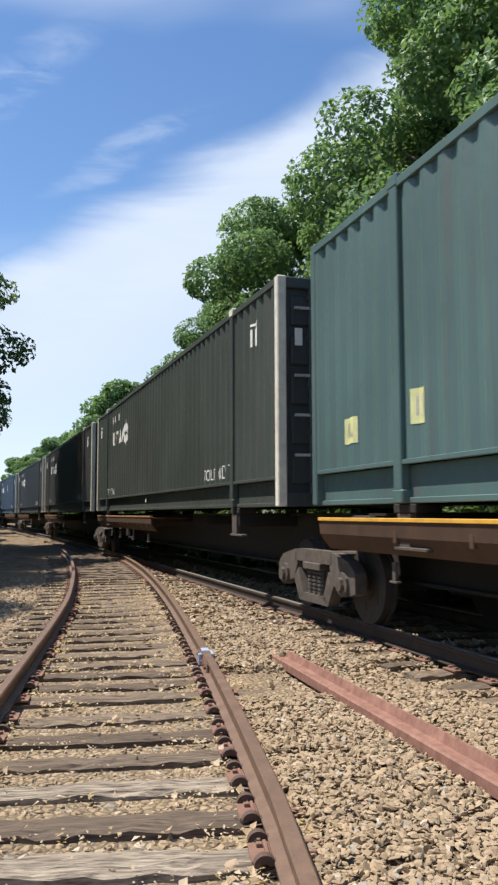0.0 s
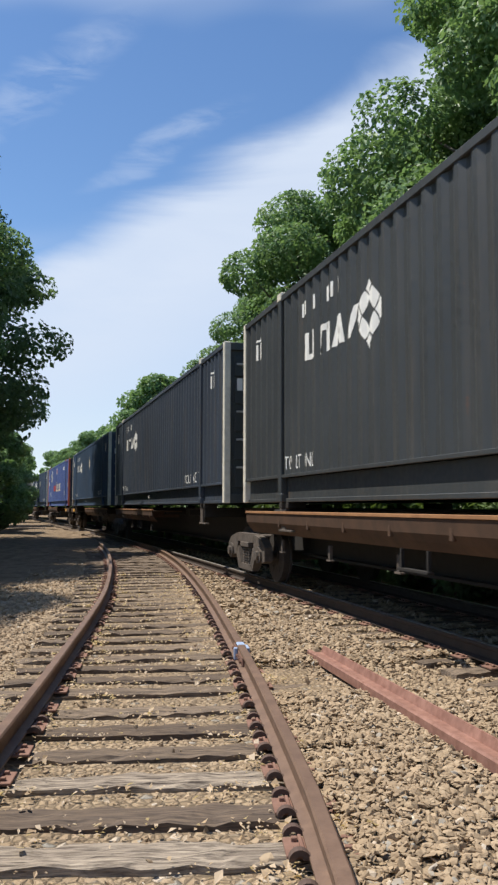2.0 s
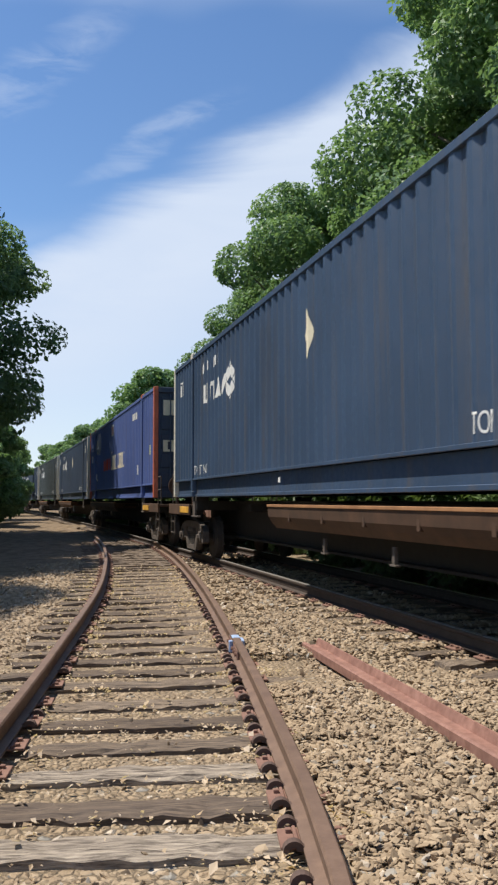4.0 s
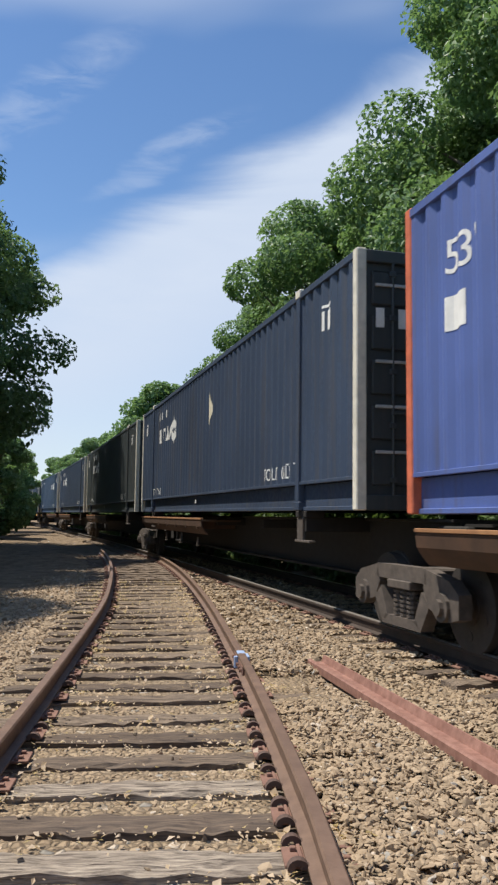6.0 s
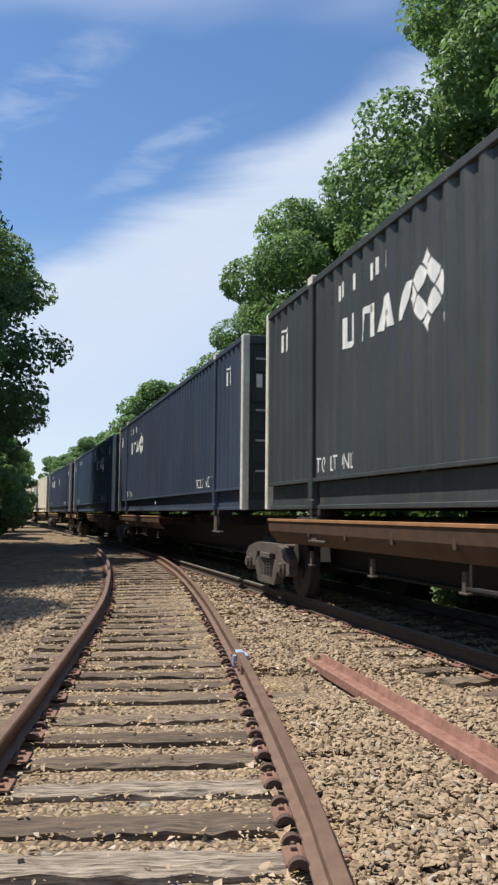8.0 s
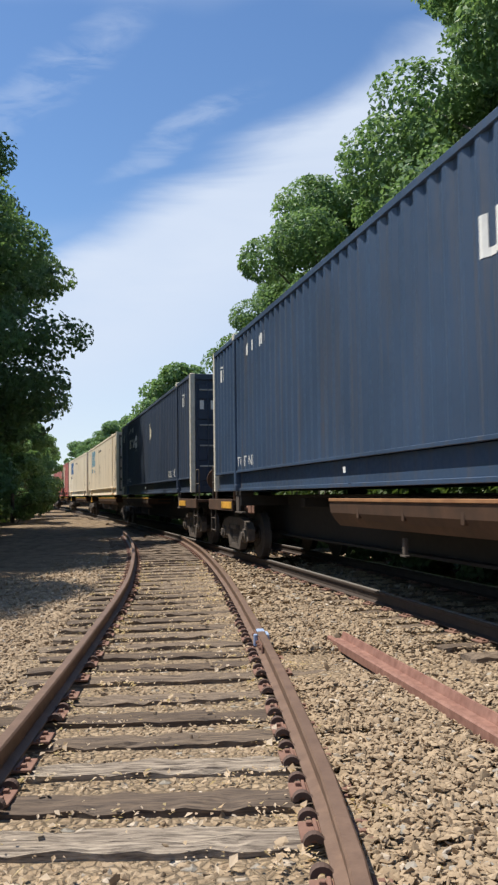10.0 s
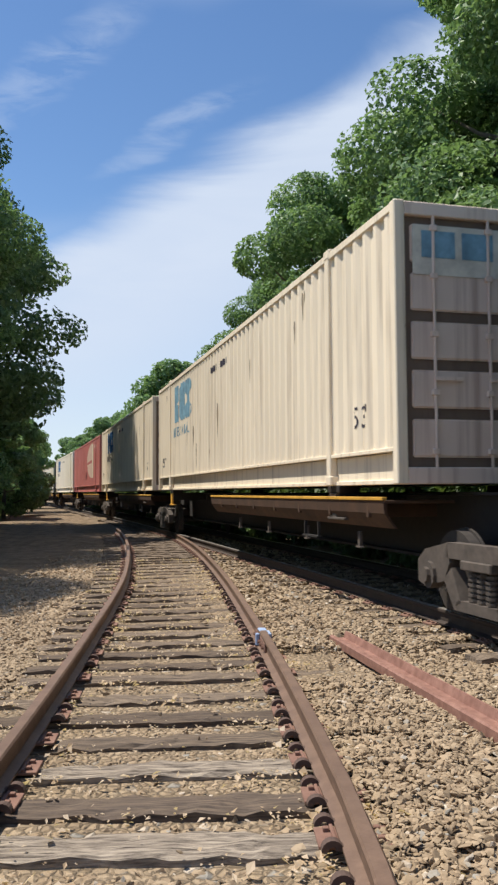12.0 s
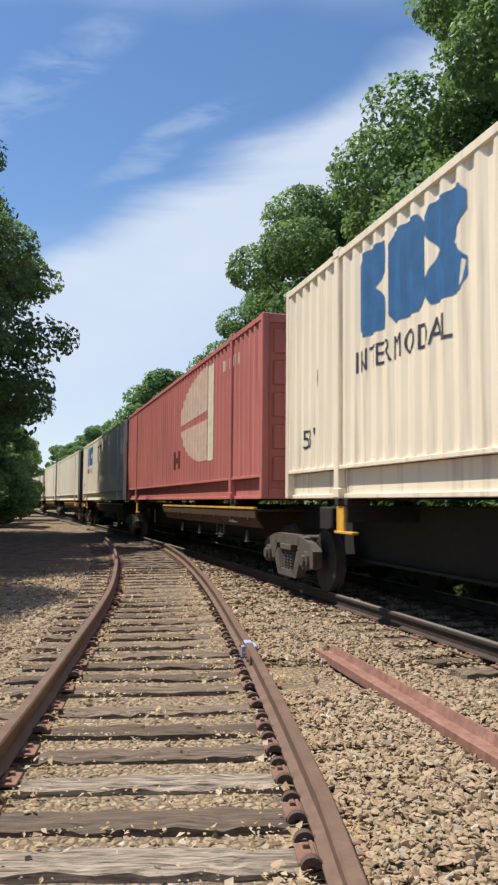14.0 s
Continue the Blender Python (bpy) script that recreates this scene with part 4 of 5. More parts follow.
def spring_nest():
    bm = bmesh.new()
    for y in (-0.15, 0.0, 0.15):
        for k in range(6):
            tube(bm, (0.0, y, 0.245 + k * 0.045), (0.0, y, 0.270 + k * 0.045), 0.062, 10)
        tube(bm, (0.0, y, 0.24), (0.0, y, 0.52), 0.04, 8)
    box(bm, -0.09, 0.09, -0.26, 0.26, 0.515, 0.60, 0.01)
    return bm


def wheelset():
    bm = bmesh.new()
    tube(bm, (-1.05, 0, 0), (1.05, 0, 0), 0.08, 12)
    for s in (-1, 1):
        tube(bm, (s * 0.685, 0, 0), (s * 0.715, 0, 0), WHEEL_R + 0.026, 28)
        tube(bm, (s * 0.715, 0, 0), (s * 0.815, 0, 0), WHEEL_R, 28)
        tube(bm, (s * 0.815, 0, 0), (s * 0.83, 0, 0), 0.16, 14)
        for k in range(5):
            a = 2 * math.pi * k / 5
            tube(bm, (s * 0.812, 0.26 * math.cos(a), 0.26 * math.sin(a)), (s * 0.822, 0.26 * math.cos(a), 0.26 * math.sin(a)), 0.05, 8)
    return bm


def truck(car, y):
    """A four-wheeled truck under the car at y; z is up from the rail heads."""
    body = part_of("truck", stored("bolster", lambda: boxes((-0.98, 0.98, -0.2, 0.2, 0.50, 0.72), (-0.25, 0.25, -0.25, 0.25, 0.70, 0.80), bevel=0.02)), CAST, car)
    body.location = (0, y, 0)
    for s in (-1, 1):
        f = part_of("side_frame", stored("frame", side_frame), CAST, body, "dusty cast-steel side frame")
        f.matrix_basis = pose(s * 1.02, 0, 0, 0, 0, 0 if s < 0 else 180)
        n = part_of("spring_nest", stored("springs", spring_nest), CAST, body)
        n.location = (s * 1.02, 0, 0)
    for dy in (-0.89, 0.89):
        w = part_of("wheelset", stored("wheelset", wheelset), WHEEL, body)
        wheels.append((w, dy))


def spine_car(kind, gap_front, gap_rear, platform, bright):
    """One body of a five-part spine car; kind: first, mid or last."""
    car = tagged(new("spine_car"), "rust-brown skeleton container car with yellow deck edge", "rail car", "spine cars of the train")
    y0 = -HL - (0.45 if kind == "first" else gap_front / 2 - 0.12)
    y1 = HL + (0.45 if kind == "last" else gap_rear / 2 - 0.12)
    sill = bmesh.new()
    prism(sill, [(-0.42, 0.42), (0.42, 0.42), (0.42, 0.455), (0.33, 0.46), (0.33, 1.13), (0.42, 1.135), (0.42, 1.165), (-0.42, 1.165), (-0.42, 1.135), (-0.33, 1.13), (-0.33, 0.46), (-0.42, 0.455)], y0, y1, "y")
    part("centre_sill", sill, STEEL_DARK, car)
    for ye in (-1, 1):
        yc = ye * (HL - POST_IN)
        bm = boxes((-1.22, 1.22, yc - 0.16, yc + 0.16, 0.98, 1.17), (-1.24, -0.98, yc - 0.2, yc + 0.2, 1.165, 1.245), (0.98, 1.24, yc - 0.2, yc + 0.2, 1.165, 1.245), bevel=0.008)
        part("cross_bearer", bm, STEEL_DARK, car)
        for s in (-1, 1):
            x0, x1 = sorted((s * 1.25, s * 1.21))
            part("guide_bracket", boxes((x0, x1, yc - 0.11, yc + 0.11, 0.86, 1.16), (min(x0, x1) - 0.02, max(x0, x1) + 0.02, yc - 0.42, yc + 0.14, 0.845, 0.875), bevel=0.006), YELLOW if bright and kind != "first" and ye > 0 else CAST, car)
    for y in (-3.2, 0.0, 3.2):
        part("cross_bearer", boxes((-0.9, 0.9, y - 0.09, y + 0.09, 0.98, 1.12), bevel=0.008), STEEL_DARK, car)
    if platform:
        a, b = (HL - 8.3, HL - 0.15) if platform == "rear" else (-HL + 0.4, HL - 7.2)
        for s in (-1, 1):
            x0, x1 = sorted((s * 1.28, s * 0.46))
            deck = part("deck", boxes((x0, x1, a, b, 1.05, 1.085), *[(x0, x1, a + 0.4 + k * 1.2, a + 0.46 + k * 1.2, 0.90, 1.05) for k in range(int((b - a) / 1.2))], bevel=0.004), DECK, car)
            e0, e1 = sorted((s * 1.285, s * 1.255))
            beam = bmesh.new()
            prism(beam, [(s * 1.285, 1.055), (s * 1.272, 0.95), (s * 1.22, 0.87), (s * 1.15, 0.79), (s * 1.12, 0.79), (s * 1.19, 0.87), (s * 1.24, 0.95), (s * 1.25, 1.055)], a, b, "y")
            part("side_beam", beam, DECK, car, "rust-brown deck side beam")
            part("deck_edge", boxes((e0 - 0.012, e1 + 0.012, a, b, 1.087, 1.122), bevel=0.004), YELLOW if bright or kind == "first" and gap_front < 2 else RUST_EDGE, car, "worn deck edge")
            part("step", boxes((e0 - 0.02, e1 + 0.02, a + 2.0, a + 2.6, 0.60, 0.622), (e0, e1, a + 2.02, a + 2.05, 0.60, 0.80), (e0, e1, a + 2.55, a + 2.58, 0.60, 0.80)), STEEL_DARK, car)
            for k in range(4):
                part("hanger", boxes((s * 1.12 - 0.02, s * 1.12 + 0.02, a + 1.0 + k * 1.9, a + 1.06 + k * 1.9, 0.55, 0.72), (s * 1.12 - 0.03, s * 1.12 + 0.03, a + 0.96 + k * 1.9, a + 1.10 + k * 1.9, 0.53, 0.55), bevel=0.004), CAST, car)
    if kind != "last":
        truck(car, HL + gap_rear / 2)
        part("buffer_block", boxes((-0.5, 0.5, HL + gap_rear / 2 - 0.3, HL + gap_rear / 2 + 0.3, 0.80, 1.14), bevel=0.02), STEEL_DARK, car)
    for k, ye in (("first", -1), ("last", 1)):
        if kind == k:
            truck(car, ye * (HL - 0.95))
            e = ye * (HL + 0.62)
            p0, p1 = sorted((ye * (HL - 1.7), e))
            part("end_platform", boxes((-1.28, 1.28, p0, p1, 1.02, 1.08), bevel=0.006), DECK, car)
            for s in (-1, 1):
                x0, x1 = sorted((s * 1.29, s * 1.25))
                part("end_beam", boxes((x0, x1, p0, p1, 0.88, 1.10), bevel=0.006), DECK, car)
                q0, q1 = sorted((ye * (HL - 1.65), ye * (HL - 0.75)))
                part("reflector_plate", boxes((x0 - 0.012, x1 + 0.012, q0, q1, 0.92, 1.05), bevel=0.004), YELLOW, car, "yellow-painted side plate")
                g = bmesh.new()
                for yy in (e - ye * 0.05, e - ye * 0.45):
                    tube(g, (s * 1.20, yy, 1.08), (s * 1.20, yy, 1.78), 0.016, 8)
                tube(g, (s * 1.20, e - ye * 0.05, 1.78), (s * 1.20, e - ye * 0.45, 1.78), 0.016, 8)
                tube(g, (s * 1.20, e - ye * 0.05, 1.45), (s * 1.20, e - ye * 0.45, 1.45), 0.016, 8)
                part("grab_iron", g, CAST, car)
                lad = bmesh.new()
                for z in (0.45, 0.70):
                    tube(lad, (s * 1.24, e - ye * 0.06, z), (s * 1.24, e - ye * 0.5, z), 0.014, 6)
                for yy in (e - ye * 0.06, e - ye * 0.5):
                    tube(lad, (s * 1.24, yy, 0.42), (s * 1.24, yy, 1.0), 0.014, 6)
                part("stirrup", lad, CAST, car)
            c = bmesh.new()
            tube(c, (0, e - ye * 0.3, 0.88), (0, ye * (HL + 1.10), 0.88), 0.09, 10)
            box(c, -0.16, 0.16, ye * (HL + 1.20) - 0.16, ye * (HL + 1.20) + 0.16, 0.74, 1.02, 0.03)
            part("coupler", c, PLATE, car)
            w = bmesh.new()
            tube(w, (-0.75, e - ye * 0.10, 1.55), (-0.75, e - ye * 0.06, 1.55), 0.26, 18)
            tube(w, (-0.75, e - ye * 0.2, 1.08), (-0.75, e - ye * 0.2, 1.60), 0.04, 8)
            part("brake_wheel", w, DECK, car)
    return car


for i, (front, *rest) in enumerate(LOADS):
    place_in_set = i % 5
    before = front - LOADS[i - 1][0] - BOX_L if i else 1.27
    after = LOADS[i + 1][0] - front - BOX_L if i + 1 < len(LOADS) else 1.27
    kind = "first" if place_in_set == 0 else "last" if place_in_set == 4 else "mid"
    where = "front" if kind == "last" or i > 10 else "rear"
    cars.append((spine_car(kind, before, after, where, i > 9), front + HL))


def line_pose(s, up):
    x, y, a = main_at(s)
    lean = math.degrees(math.atan(0.0057)) if 0 < s < 130 else 0.0
    return pose(x, y, main_rail_top(s) + up, lean, 0, math.degrees(a))


def motions():
    times = [0.5 * k for k in range(29)]
    for thing, s in containers:
        walk(thing, [(t, line_pose(s - SPEED * t, FLOOR_UP)) for t in times])
    for thing, s in cars:
        walk(thing, [(t, line_pose(s - SPEED * t, 0.0)) for t in times])
    turn = SPEED / FPS / WHEEL_R
    spin = [(k / FPS, Matrix.Rotation(turn * k, 4, "X")) for k in range(14 * FPS + 1)]
    for w, dy in wheels:
        walk(w, [(t, Matrix.Translation((0, dy, WHEEL_R)) @ m) for t, m in spin])

# ---- trees, bushes ----


def leaf_cloud(name, blobs, count, size, mat, seed, droop=0.25):
    """A crown: many small folded leaves on and inside uneven lumps (x, y, z, rx, ry, rz)."""
    r = np.random.RandomState(seed)
    b = np.array(blobs)
    area = b[:, 3] * b[:, 4] + b[:, 4] * b[:, 5] + b[:, 3] * b[:, 5]
    pick = r.choice(len(b), count, p=area / area.sum())
    d = r.normal(size=(count, 3))
    d /= np.linalg.norm(d, axis=1)[:, None]
    # clumps: leaves gather about twig tips on each lump
    tips = r.normal(size=(len(b), 80, 3))
    tips /= np.linalg.norm(tips, axis=2)[:, :, None]
    tip = tips[pick, r.randint(0, 80, count)]
    d = tip + d * r.uniform(0.10, 0.50, (count, 1))
    d /= np.linalg.norm(d, axis=1)[:, None]
    depth = np.where(r.uniform(size=count) < 0.75, r.uniform(0.84, 1.13, count), r.uniform(0.45, 0.9, count))
    c = b[pick, :3] + d * b[pick, 3:] * depth[:, None]
    n = d * 0.7 + r.normal(size=(count, 3)) * 0.55 + np.array([0, 0, 0.45])
    n /= np.linalg.norm(n, axis=1)[:, None]
    t = np.cross(n, r.normal(size=(count, 3)))
    t /= np.linalg.norm(t, axis=1)[:, None]
    w = np.cross(n, t)
    s = size * r.uniform(0.55, 1.25, (count, 1))
    fold = n * s * 0.18
    v = np.stack([c - t * s, c - w * s * 0.66 + fold, c + t * s - np.array([0, 0, droop]) * s, c + w * s * 0.66 + fold], 1).reshape(-1, 3)
    i = np.arange(count) * 4
    f = np.stack([np.stack([i, i + 1, i + 2], 1), np.stack([i, i + 2, i + 3], 1)], 1).reshape(-1, 3)
    me = bpy.data.meshes.new(name)
    me.from_pydata(v.tolist(), [], f.tolist())
    me.materials.append(mat)
    return me


def crown_blobs(seed, low, high, wide, n=30, flat=1.0, taper=0.0):
    """Lumps of a broad crown between two heights."""
    r = random.Random(seed)
    out = []
    for k in range(n):
        u = (k + 0.5) / n
        z = low + (high - low) * u
        reach = wide * (0.55 + 0.45 * math.sin(math.pi * min(1.0, 0.18 + u * 0.86))) * (1 - 0.5 * max(0, u - 0.72) / 0.28)
        if taper:
            fall = 0.94 if u < 0.40 else 0.94 - 0.56 * min(1.0, (u - 0.40) / 0.20) - 0.30 * max(0.0, u - 0.60)
            reach = wide * fall * r.uniform(0.85, 1.05)
        a = k * 2.4 + r.uniform(-0.5, 0.5)
        d = reach * r.uniform(0.45, 0.95)
        q = wide * r.uniform(0.20, 0.36) * (1 - 0.45 * taper * u)
        out.append((d * math.cos(a), d * math.sin(a), z + r.uniform(-0.4, 0.4), q * r.uniform(0.9, 1.3), q * r.uniform(0.9, 1.3), q * flat * r.uniform(0.55, 0.85)))
    return out


def trunk_mesh(seed, high, blobs, thick):
    r = random.Random(seed)
    bm = bmesh.new()
    p, rad = Vector((0, 0, -0.4)), thick
    k = 7
    nodes = [p]
    for i in range(k):
        q = Vector((r.uniform(-0.25, 0.25) * i / 3, r.uniform(-0.25, 0.25) * i / 3, high * 0.8 * (i + 1) / k))
        tube(bm, p, q, rad, 10, rad * 0.82)
        p, rad = q, rad * 0.82
        nodes.append(p)
    for x, y, z, a, b, c in blobs:
        end = Vector((x, y, z))
        start = min(nodes, key=lambda q: abs(q.z - (z - 1.6)))
        mid = start.lerp(end, 0.5) + Vector((0, 0, -0.25))
        tube(bm, start, mid, thick * 0.28, 6, thick * 0.18)
        tube(bm, mid, end, thick * 0.18, 6, thick * 0.05)
    me = bpy.data.meshes.new("trunk")
    bm.to_mesh(me)
    bm.free()
    me.materials.append(BARK)
    return me


def make_tree(seed, high, low, wide, leaves, size, mat, label, n=30, flat=1.0, taper=0.0):
    thing = tagged(new("tree"), label, "tree", "trees beside the line")
    blobs = crown_blobs(seed, low, high - 0.8, wide, n, flat, taper)
    t = new("trunk", trunk_mesh(seed, high, blobs, 0.05 + high * 0.016))
    t.parent = thing
    c = new("crown", leaf_cloud("crown", blobs, leaves, size, mat, seed))
    c.parent = thing
    return thing


def stand(thing, x, y, turn=0.0, size=1.0):
    thing.matrix_basis = Matrix.Translation((x, y, ground_z(x, y))) @ Matrix.Rotation(turn, 4, "Z")
    thing.scale = (size, size, size)
    return thing


def again(thing, x, y, turn, size=1.0):
    ob = copy_thing(thing, pose(x, y, ground_z(x, y), 0, 0, math.degrees(turn)))
    ob.scale = (size, size, size)
    return ob


OAK = "tall leafy green deciduous tree behind the train"
oak = stand(make_tree(11, 19.4, 2.4, 5.3, 96000, 0.108, LEAF_OAK, OAK, 40), 6.9, 23.0, 0.6)
oak_low = stand(make_tree(23, 15.6, 1.8, 4.7, 72000, 0.105, LEAF_OAK, OAK, 36), 1.5, 33.5, 0.2, 0.95)
again(oak, 10.9, 16.0, 2.2, 1.0)
again(oak, 8.6, 31.0, 4.0, 0.95)
again(oak_low, 5.6, 27.6, 1.0, 0.95)
again(oak_low, -0.8, 39.0, 3.0, 0.78)
again(oak_low, 12.5, 8.0, 3.0, 1.1)
again(oak, 13.5, 0.0, 1.0, 1.0)
far_tree = stand(make_tree(31, 15.6, 1.0, 5.2, 18000, 0.24, LEAF_OAK, "leafy green tree further along the line", 30), -11.2, 70.0, 0.0, 0.84)
for k, (x, y, sc) in enumerate(((-14.5, 82, 0.82), (-20.5, 97, 0.74), (-26.5, 113, 0.78), (-33, 131, 0.8), (-41, 153, 0.85), (-51, 180, 0.95), (4, 55, 0.9), (1, 76, 1.0), (-8, 100, 1.0))):
    again(far_tree, x, y, k * 1.7, sc)

MAPLE = "dark shaded broadleaf tree standing by the dirt path"
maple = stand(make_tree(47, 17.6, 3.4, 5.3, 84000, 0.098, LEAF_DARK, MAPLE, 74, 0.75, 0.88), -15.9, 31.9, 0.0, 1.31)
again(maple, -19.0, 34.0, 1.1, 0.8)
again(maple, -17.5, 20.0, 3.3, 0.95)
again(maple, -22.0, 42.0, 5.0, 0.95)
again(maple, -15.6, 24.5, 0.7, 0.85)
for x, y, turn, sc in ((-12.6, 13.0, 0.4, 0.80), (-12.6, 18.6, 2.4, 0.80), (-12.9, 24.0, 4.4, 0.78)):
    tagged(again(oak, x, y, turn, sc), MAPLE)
for k, (x, y, sc) in enumerate(((-15.8, 43, 0.42), (-18.4, 50, 0.46), (-21.5, 60, 0.5), (-26, 74, 0.55), (-31, 90, 0.62), (-37, 108, 0.7), (-44, 128, 0.8), (-55, 160, 0.9), (-21, 44, 0.7), (-26, 56, 0.7))):
    again(far_tree, x, y, k * 2.1, sc)


def make_bush(seed, high, wide, leaves, size, mat, label):
    thing = tagged(new("bush"), label, "bush", "bushes beside the line")
    r = random.Random(seed)
    blobs = [(r.uniform(-wide, wide) * 0.7, r.uniform(-wide, wide) * 0.7, high * r.uniform(0.15, 0.8), wide * r.uniform(0.25, 0.45), wide * r.uniform(0.25, 0.45), high * r.uniform(0.18, 0.32)) for _ in range(16)]
    bm = bmesh.new()
    for x, y, z, *_ in blobs:
        tube(bm, (x * 0.2, y * 0.2, -0.1), (x, y, z), 0.03, 5, 0.01)
    part("stems", bm, BARK, thing)
    c = new("foliage", leaf_cloud("foliage", blobs, leaves, size, mat, seed))
    c.parent = thing
    return thing


bush = stand(make_bush(5, 2.6, 1.9, 9000, 0.11, LEAF_BUSH_SHADED, "green leafy bush at the wood's edge, leaves toned down for shade"), -17.0, 38.0, 0.0)
r = random.Random(77)
for k in range(15):
    y = 22 + k * 5.4
    x = -12.9 - 0.345 * (y - 22) - r.uniform(0.2, 2.0)
    again(bush, x, y, r.uniform(0, 6), r.uniform(0.7, 1.3))
for k in range(24):
    y = 2 + k * 3.4
    x = 9.0 - 0.335 * y + r.uniform(-0.3, 1.2)
    again(bush, x, y, r.uniform(0, 6), r.uniform(0.75, 1.05))
# low dark growth along the far side of the line
scrub = stand(make_bush(8, 1.15, 1.5, 5200, 0.10, LEAF_DARK, "low dark scrub beside the main track"), 7.9, 0.5, 0.0)
for k in range(38):
    s_at = 3.0 + k * 1.9
    x, y, a = main_at(s_at, r.uniform(2.55, 3.3))
    again(scrub, x, y, r.uniform(0, 6), r.uniform(0.8, 1.1))

# woods that close the view
def far_woods():
    blobs = []
    r = random.Random(3)
    for k in range(260):
        u = k / 259
        a = radians(-178 + 356 * u)
        d = r.uniform(150, 230)
        x, y = -math.sin(a) * d, math.cos(a) * d
        if abs(math.degrees(a) - 17.5) < 6 and d < 400:
            d = r.uniform(330, 420)
            x, y = -math.sin(a) * d, math.cos(a) * d
        blobs.append((x, y, r.uniform(3, 8), r.uniform(6, 11), r.uniform(6, 11), r.uniform(4, 7)))
    me = leaf_cloud("far_woods", blobs, 60000, 0.95, LEAF_OAK, 9)
    ob = new("far_woods", me)
    tagged(ob, "distant green woods closing the view", "woods", kind="stuff")


far_woods()

# ---- loose stones, leaves, twigs ----


def ico():
    g = (1 + 5 ** 0.5) / 2
    v = np.array([(-1, g, 0), (1, g, 0), (-1, -g, 0), (1, -g, 0), (0, -1, g), (0, 1, g), (0, -1, -g), (0, 1, -g), (g, 0, -1), (g, 0, 1), (-g, 0, -1), (-g, 0, 1)], float)
    ico_faces = "0 11 5 0 5 1 0 1 7 0 7 10 0 10 11 1 5 9 5 11 4 11 10 2 10 7 6 7 1 8 3 9 4 3 4 2 3 2 6 3 6 8 3 8 9 4 9 5 2 4 11 6 2 10 8 6 7 9 8 1"
    return v / np.linalg.norm(v[0]), np.array([int(k) for k in ico_faces.split()]).reshape(-1, 3)


TIE_ARRAY = np.array(TIE_YS)


def near_siding_tie(x, y):
    off = x - siding_x(y)
    along = y - off * math.tan(siding_az(y))
    gap = float(np.abs(TIE_ARRAY - along).min())
    return abs(off) < 1.33 and gap < 0.125, abs(off) < 1.25


SPARE_SIDE = Vector((SPARE_FAR.y - SPARE_NEAR.y, SPARE_NEAR.x - SPARE_FAR.x)).normalized()


def scatter(name, regions, label, seed):
    r = np.random.RandomState(seed)
    base, tri = ico()
    shapes = []
    for k in range(14):
        s = base * (1 + r.uniform(-0.32, 0.25, (12, 1))) * r.uniform(0.6, 1.25, 3) * np.array([1.25, 1, 0.40])
        shapes.append(s)
    V, F, n = [], [], 0
    for x0, x1, y0, y1, count, lo, hi in regions:
        for _ in range(count):
            y = r.uniform(y0, y1)
            x = r.uniform(x0, x1) - 0.22 * (max(y, 1.0) - 6)
            on_tie, crib = near_siding_tie(x, y)
            off = x - siding_x(y)
            heap = 0.04 * smooth(0.79, 0.84, off) * (1 - smooth(6.2, 6.5, y) * smooth(7.5, 7.2, y))
            if on_tie and heap < 0.02 and r.uniform() < 0.997:
                continue
            a = siding_az(y)
            rail_off = min(abs((x - siding_x(y)) * math.cos(a) - rail_off_centre(y, k)) for k in (-1, 1))
            if rail_off < (0.05 if x > siding_x(y) + GAUGE_HALF else 0.085):
                continue
            s = AWAY.x * x + AWAY.y * y
            mx, my, ma = main_at(s)
            moff = abs((x - mx) * math.cos(ma) + (y - my) * math.sin(ma))
            if abs(moff - GAUGE_HALF) < 0.085:
                continue
            if moff < 1.32 and abs(s / 0.52 - round(s / 0.52)) < 0.25:
                continue
            if x < -4.5 - 0.05 * max(0, y - 12) + 0.25 * math.sin(y * 1.7) + r.normal() * 0.35:
                continue
            to_bar = (Vector((x, y)) - SPARE_FAR).dot(SPARE_SIDE)
            if -0.16 < to_bar < 0.01 and y > 1.8 and y < 7.85:
                continue
            rad = r.uniform(lo, hi)
            q = r.normal(size=4) * (1, 0.24, 0.24, 1)
            w, i, j, k = q / np.linalg.norm(q)
            R = np.array([[1 - 2 * (j * j + k * k), 2 * (i * j - k * w), 2 * (i * k + j * w)], [2 * (i * j + k * w), 1 - 2 * (i * i + k * k), 2 * (j * k - i * w)], [2 * (i * k - j * w), 2 * (j * k + i * w), 1 - 2 * (i * i + j * j)]])
            z = ground_z(x, y) + heap + (0.0 if on_tie else -0.012) + rad * r.uniform(-0.5, 0.08) + (0.016 if heap >= 0.02 else 0.05 if on_tie else 0.006 if not crib else -0.010)
            V.append(shapes[r.randint(14)] @ R.T * rad + (x, y, z))
            F.append(tri + n)
            n += 12
    me = bpy.data.meshes.new(name)
    me.from_pydata(np.concatenate(V).tolist(), [], np.concatenate(F).tolist())
    me.materials.append(STONE)
    tagged(new(name, me), label, "gravel", kind="stuff")


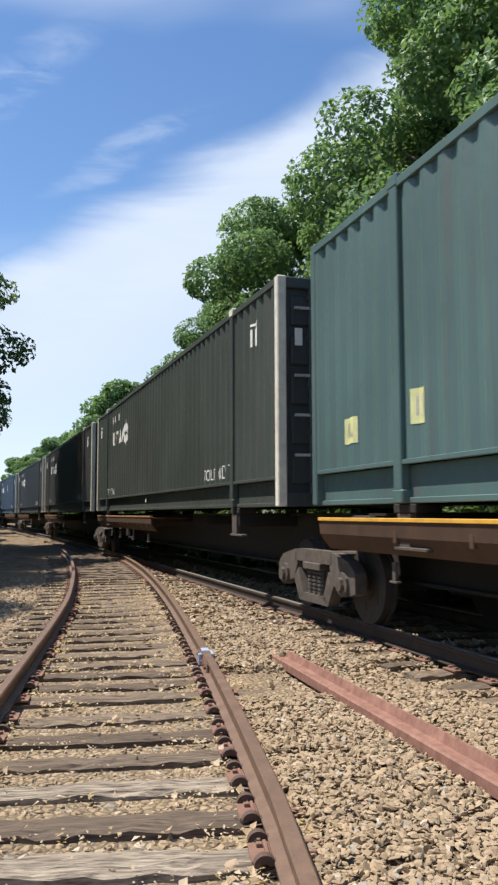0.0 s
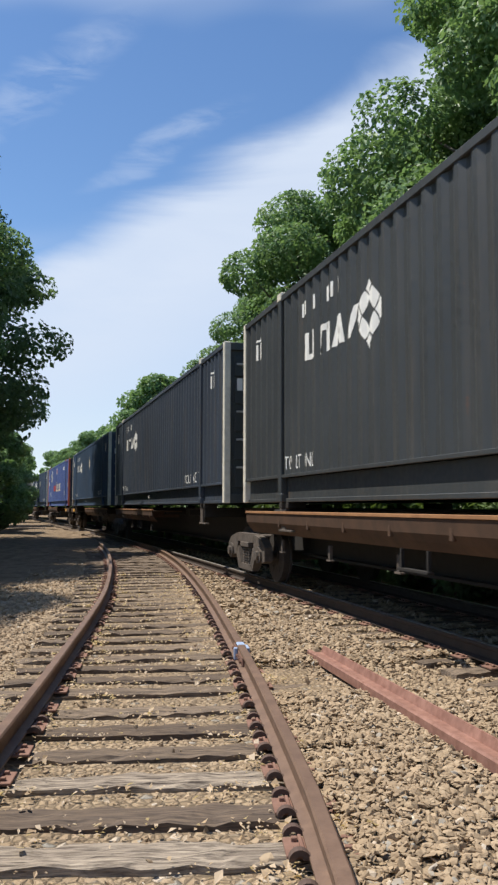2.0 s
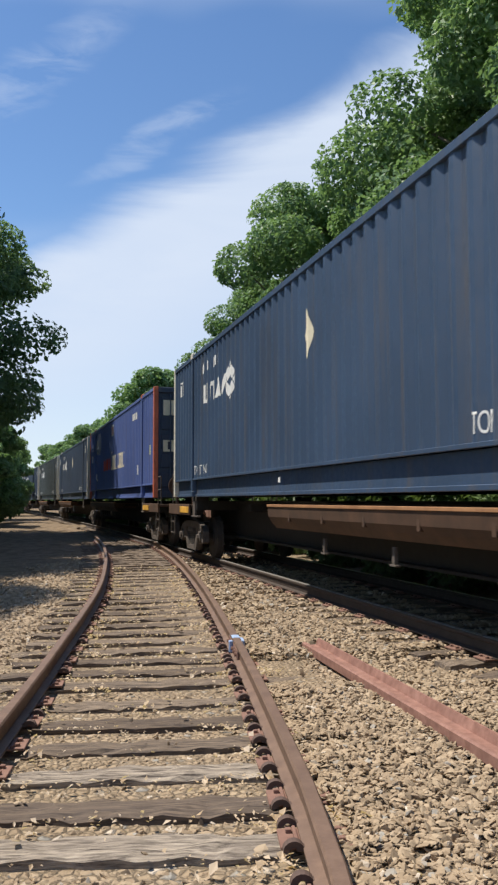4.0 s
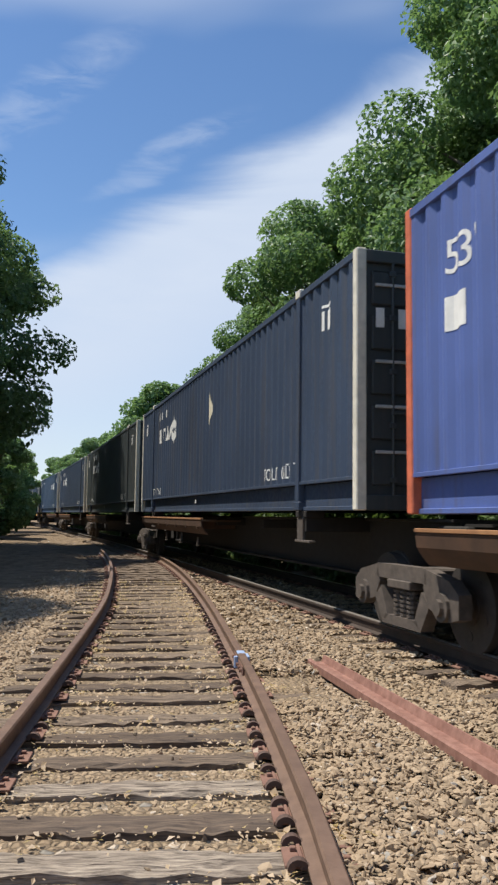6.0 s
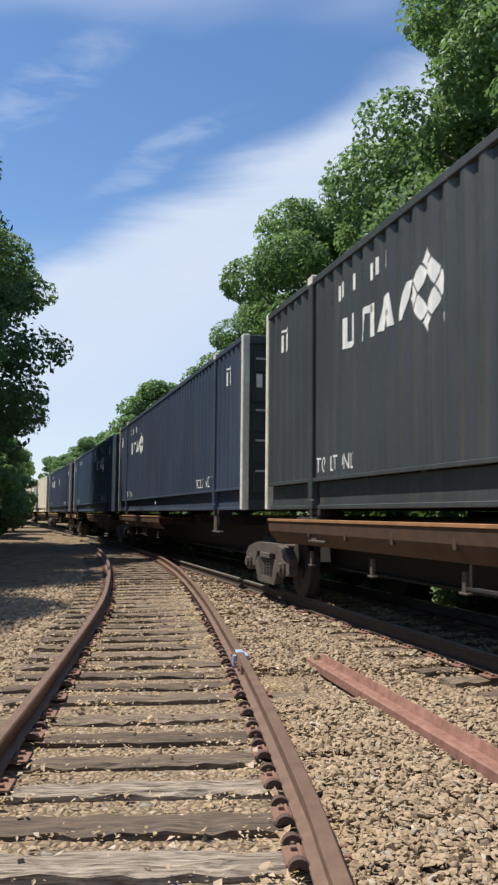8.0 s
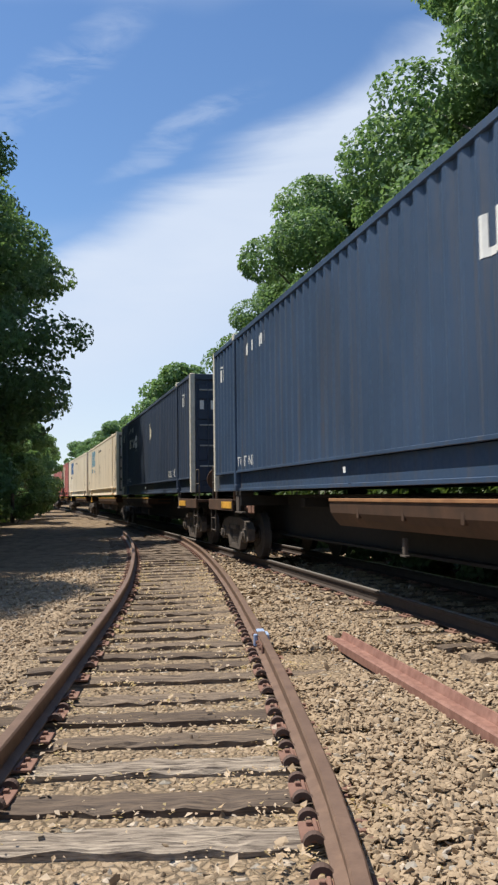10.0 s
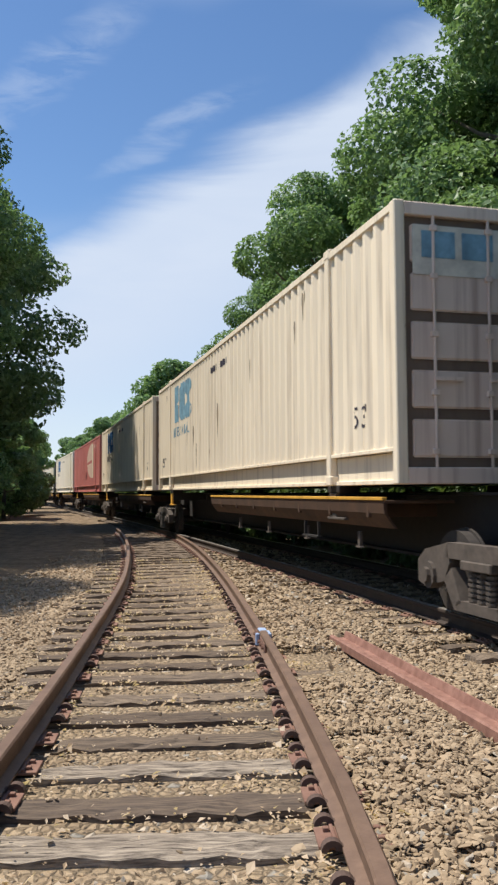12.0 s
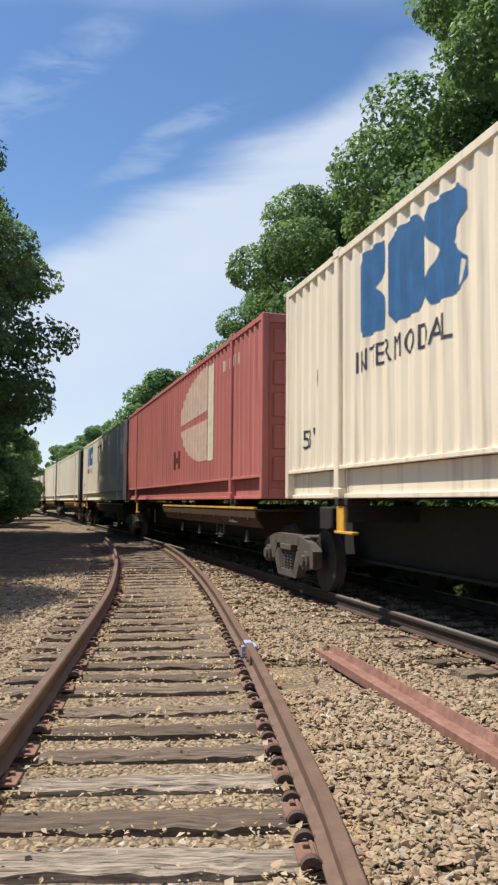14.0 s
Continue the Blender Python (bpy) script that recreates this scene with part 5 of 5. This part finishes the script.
scatter("ballast_stones", [(-3.2, 2.4, -6.0, 1.7, 9000, 0.02, 0.04), (-3.0, 2.8, 1.8, 6.0, 46000, 0.009, 0.027), (-3.6, 3.0, 6.0, 10.0, 28000, 0.012, 0.030), (-4.2, 2.8, 10.0, 16.0, 15000, 0.018, 0.040), (-4.2, 2.4, 16.0, 26.0, 7000, 0.026, 0.045)],
        "loose angular tan and grey ballast stones", 4)


def litter():
    """Dry curled leaves and chips between the ties."""
    r = np.random.RandomState(12)
    V, F, n = [], [], 0
    for _ in range(42000):
        y = r.uniform(1.8, 17)
        side = r.choice([-1, 1])
        off = side * GAUGE_HALF + r.normal() * 0.16 if r.uniform() < 0.62 else r.uniform(-1.3, 1.2)
        if min(abs(off - rail_off_centre(y, k)) for k in (-1, 1)) < 0.09:
            continue
        x = siding_x(y) + off
        on_tie, _ = near_siding_tie(x, y)
        if on_tie and r.uniform() < 0.75:
            continue
        drift = noise.noise((x * 2.6, y * 2.6, 7.0)) + 0.5 * noise.noise((x * 9.0, y * 9.0, 2.0))
        if drift < 0.05 + r.uniform(-0.15, 0.25) or on_tie and r.uniform() < 0.6:
            continue
        s = r.uniform(0.005, 0.013) if r.uniform() < 0.8 else r.uniform(0.013, 0.026)
        a, t = r.uniform(0, 6.28), r.normal(size=3) * 0.4
        u = np.array([math.cos(a), math.sin(a), t[0]])
        w = np.array([-math.sin(a), math.cos(a), t[1]]) * r.uniform(0.45, 1.0)
        c = np.array([x, y, ground_z(x, y) + (0.045 if on_tie else 0.03) + r.uniform(0, 0.014)])
        V += [c - u * s, c - w * s + (0, 0, s * 0.3), c + u * s, c + w * s + (0, 0, s * 0.3)]
        F += [(n, n + 1, n + 2), (n, n + 2, n + 3)]
        n += 4
    me = bpy.data.meshes.new("leaf_litter")
    me.from_pydata([tuple(v) for v in V], [], F)
    me.materials.append(DRY_LEAF)
    tagged(new("leaf_litter", me), "dry tan leaves and bark chips between the ties", "leaf litter", kind="stuff")


litter()


def weeds():
    """Low weeds and grass along the path and the edge of the woods."""
    r = np.random.RandomState(21)
    V, F, n = [], [], 0
    for _ in range(900):
        y = r.uniform(12, 60)
        x = -6.6 - 0.30 * (y - 12) - abs(r.normal()) * 2.2 - 0.4
        z = ground_z(x, y)
        for _ in range(9):
            h, a = r.uniform(0.08, 0.30), r.uniform(0, 6.28)
            bx, by = x + r.normal() * 0.10, y + r.normal() * 0.10
            w = np.array([-math.sin(a), math.cos(a), 0]) * 0.012
            tip = np.array([bx + math.cos(a) * h * 0.5, by + math.sin(a) * h * 0.5, z + h])
            base = np.array([bx, by, z - 0.08])
            V += [base - w, base + w, tip]
            F.append((n, n + 1, n + 2))
            n += 3
    me = bpy.data.meshes.new("weeds")
    me.from_pydata([tuple(v) for v in V], [], F)
    me.materials.append(WEED)
    tagged(new("weeds", me), "low green weeds along the dirt path", "weeds", kind="stuff")


weeds()

motions()
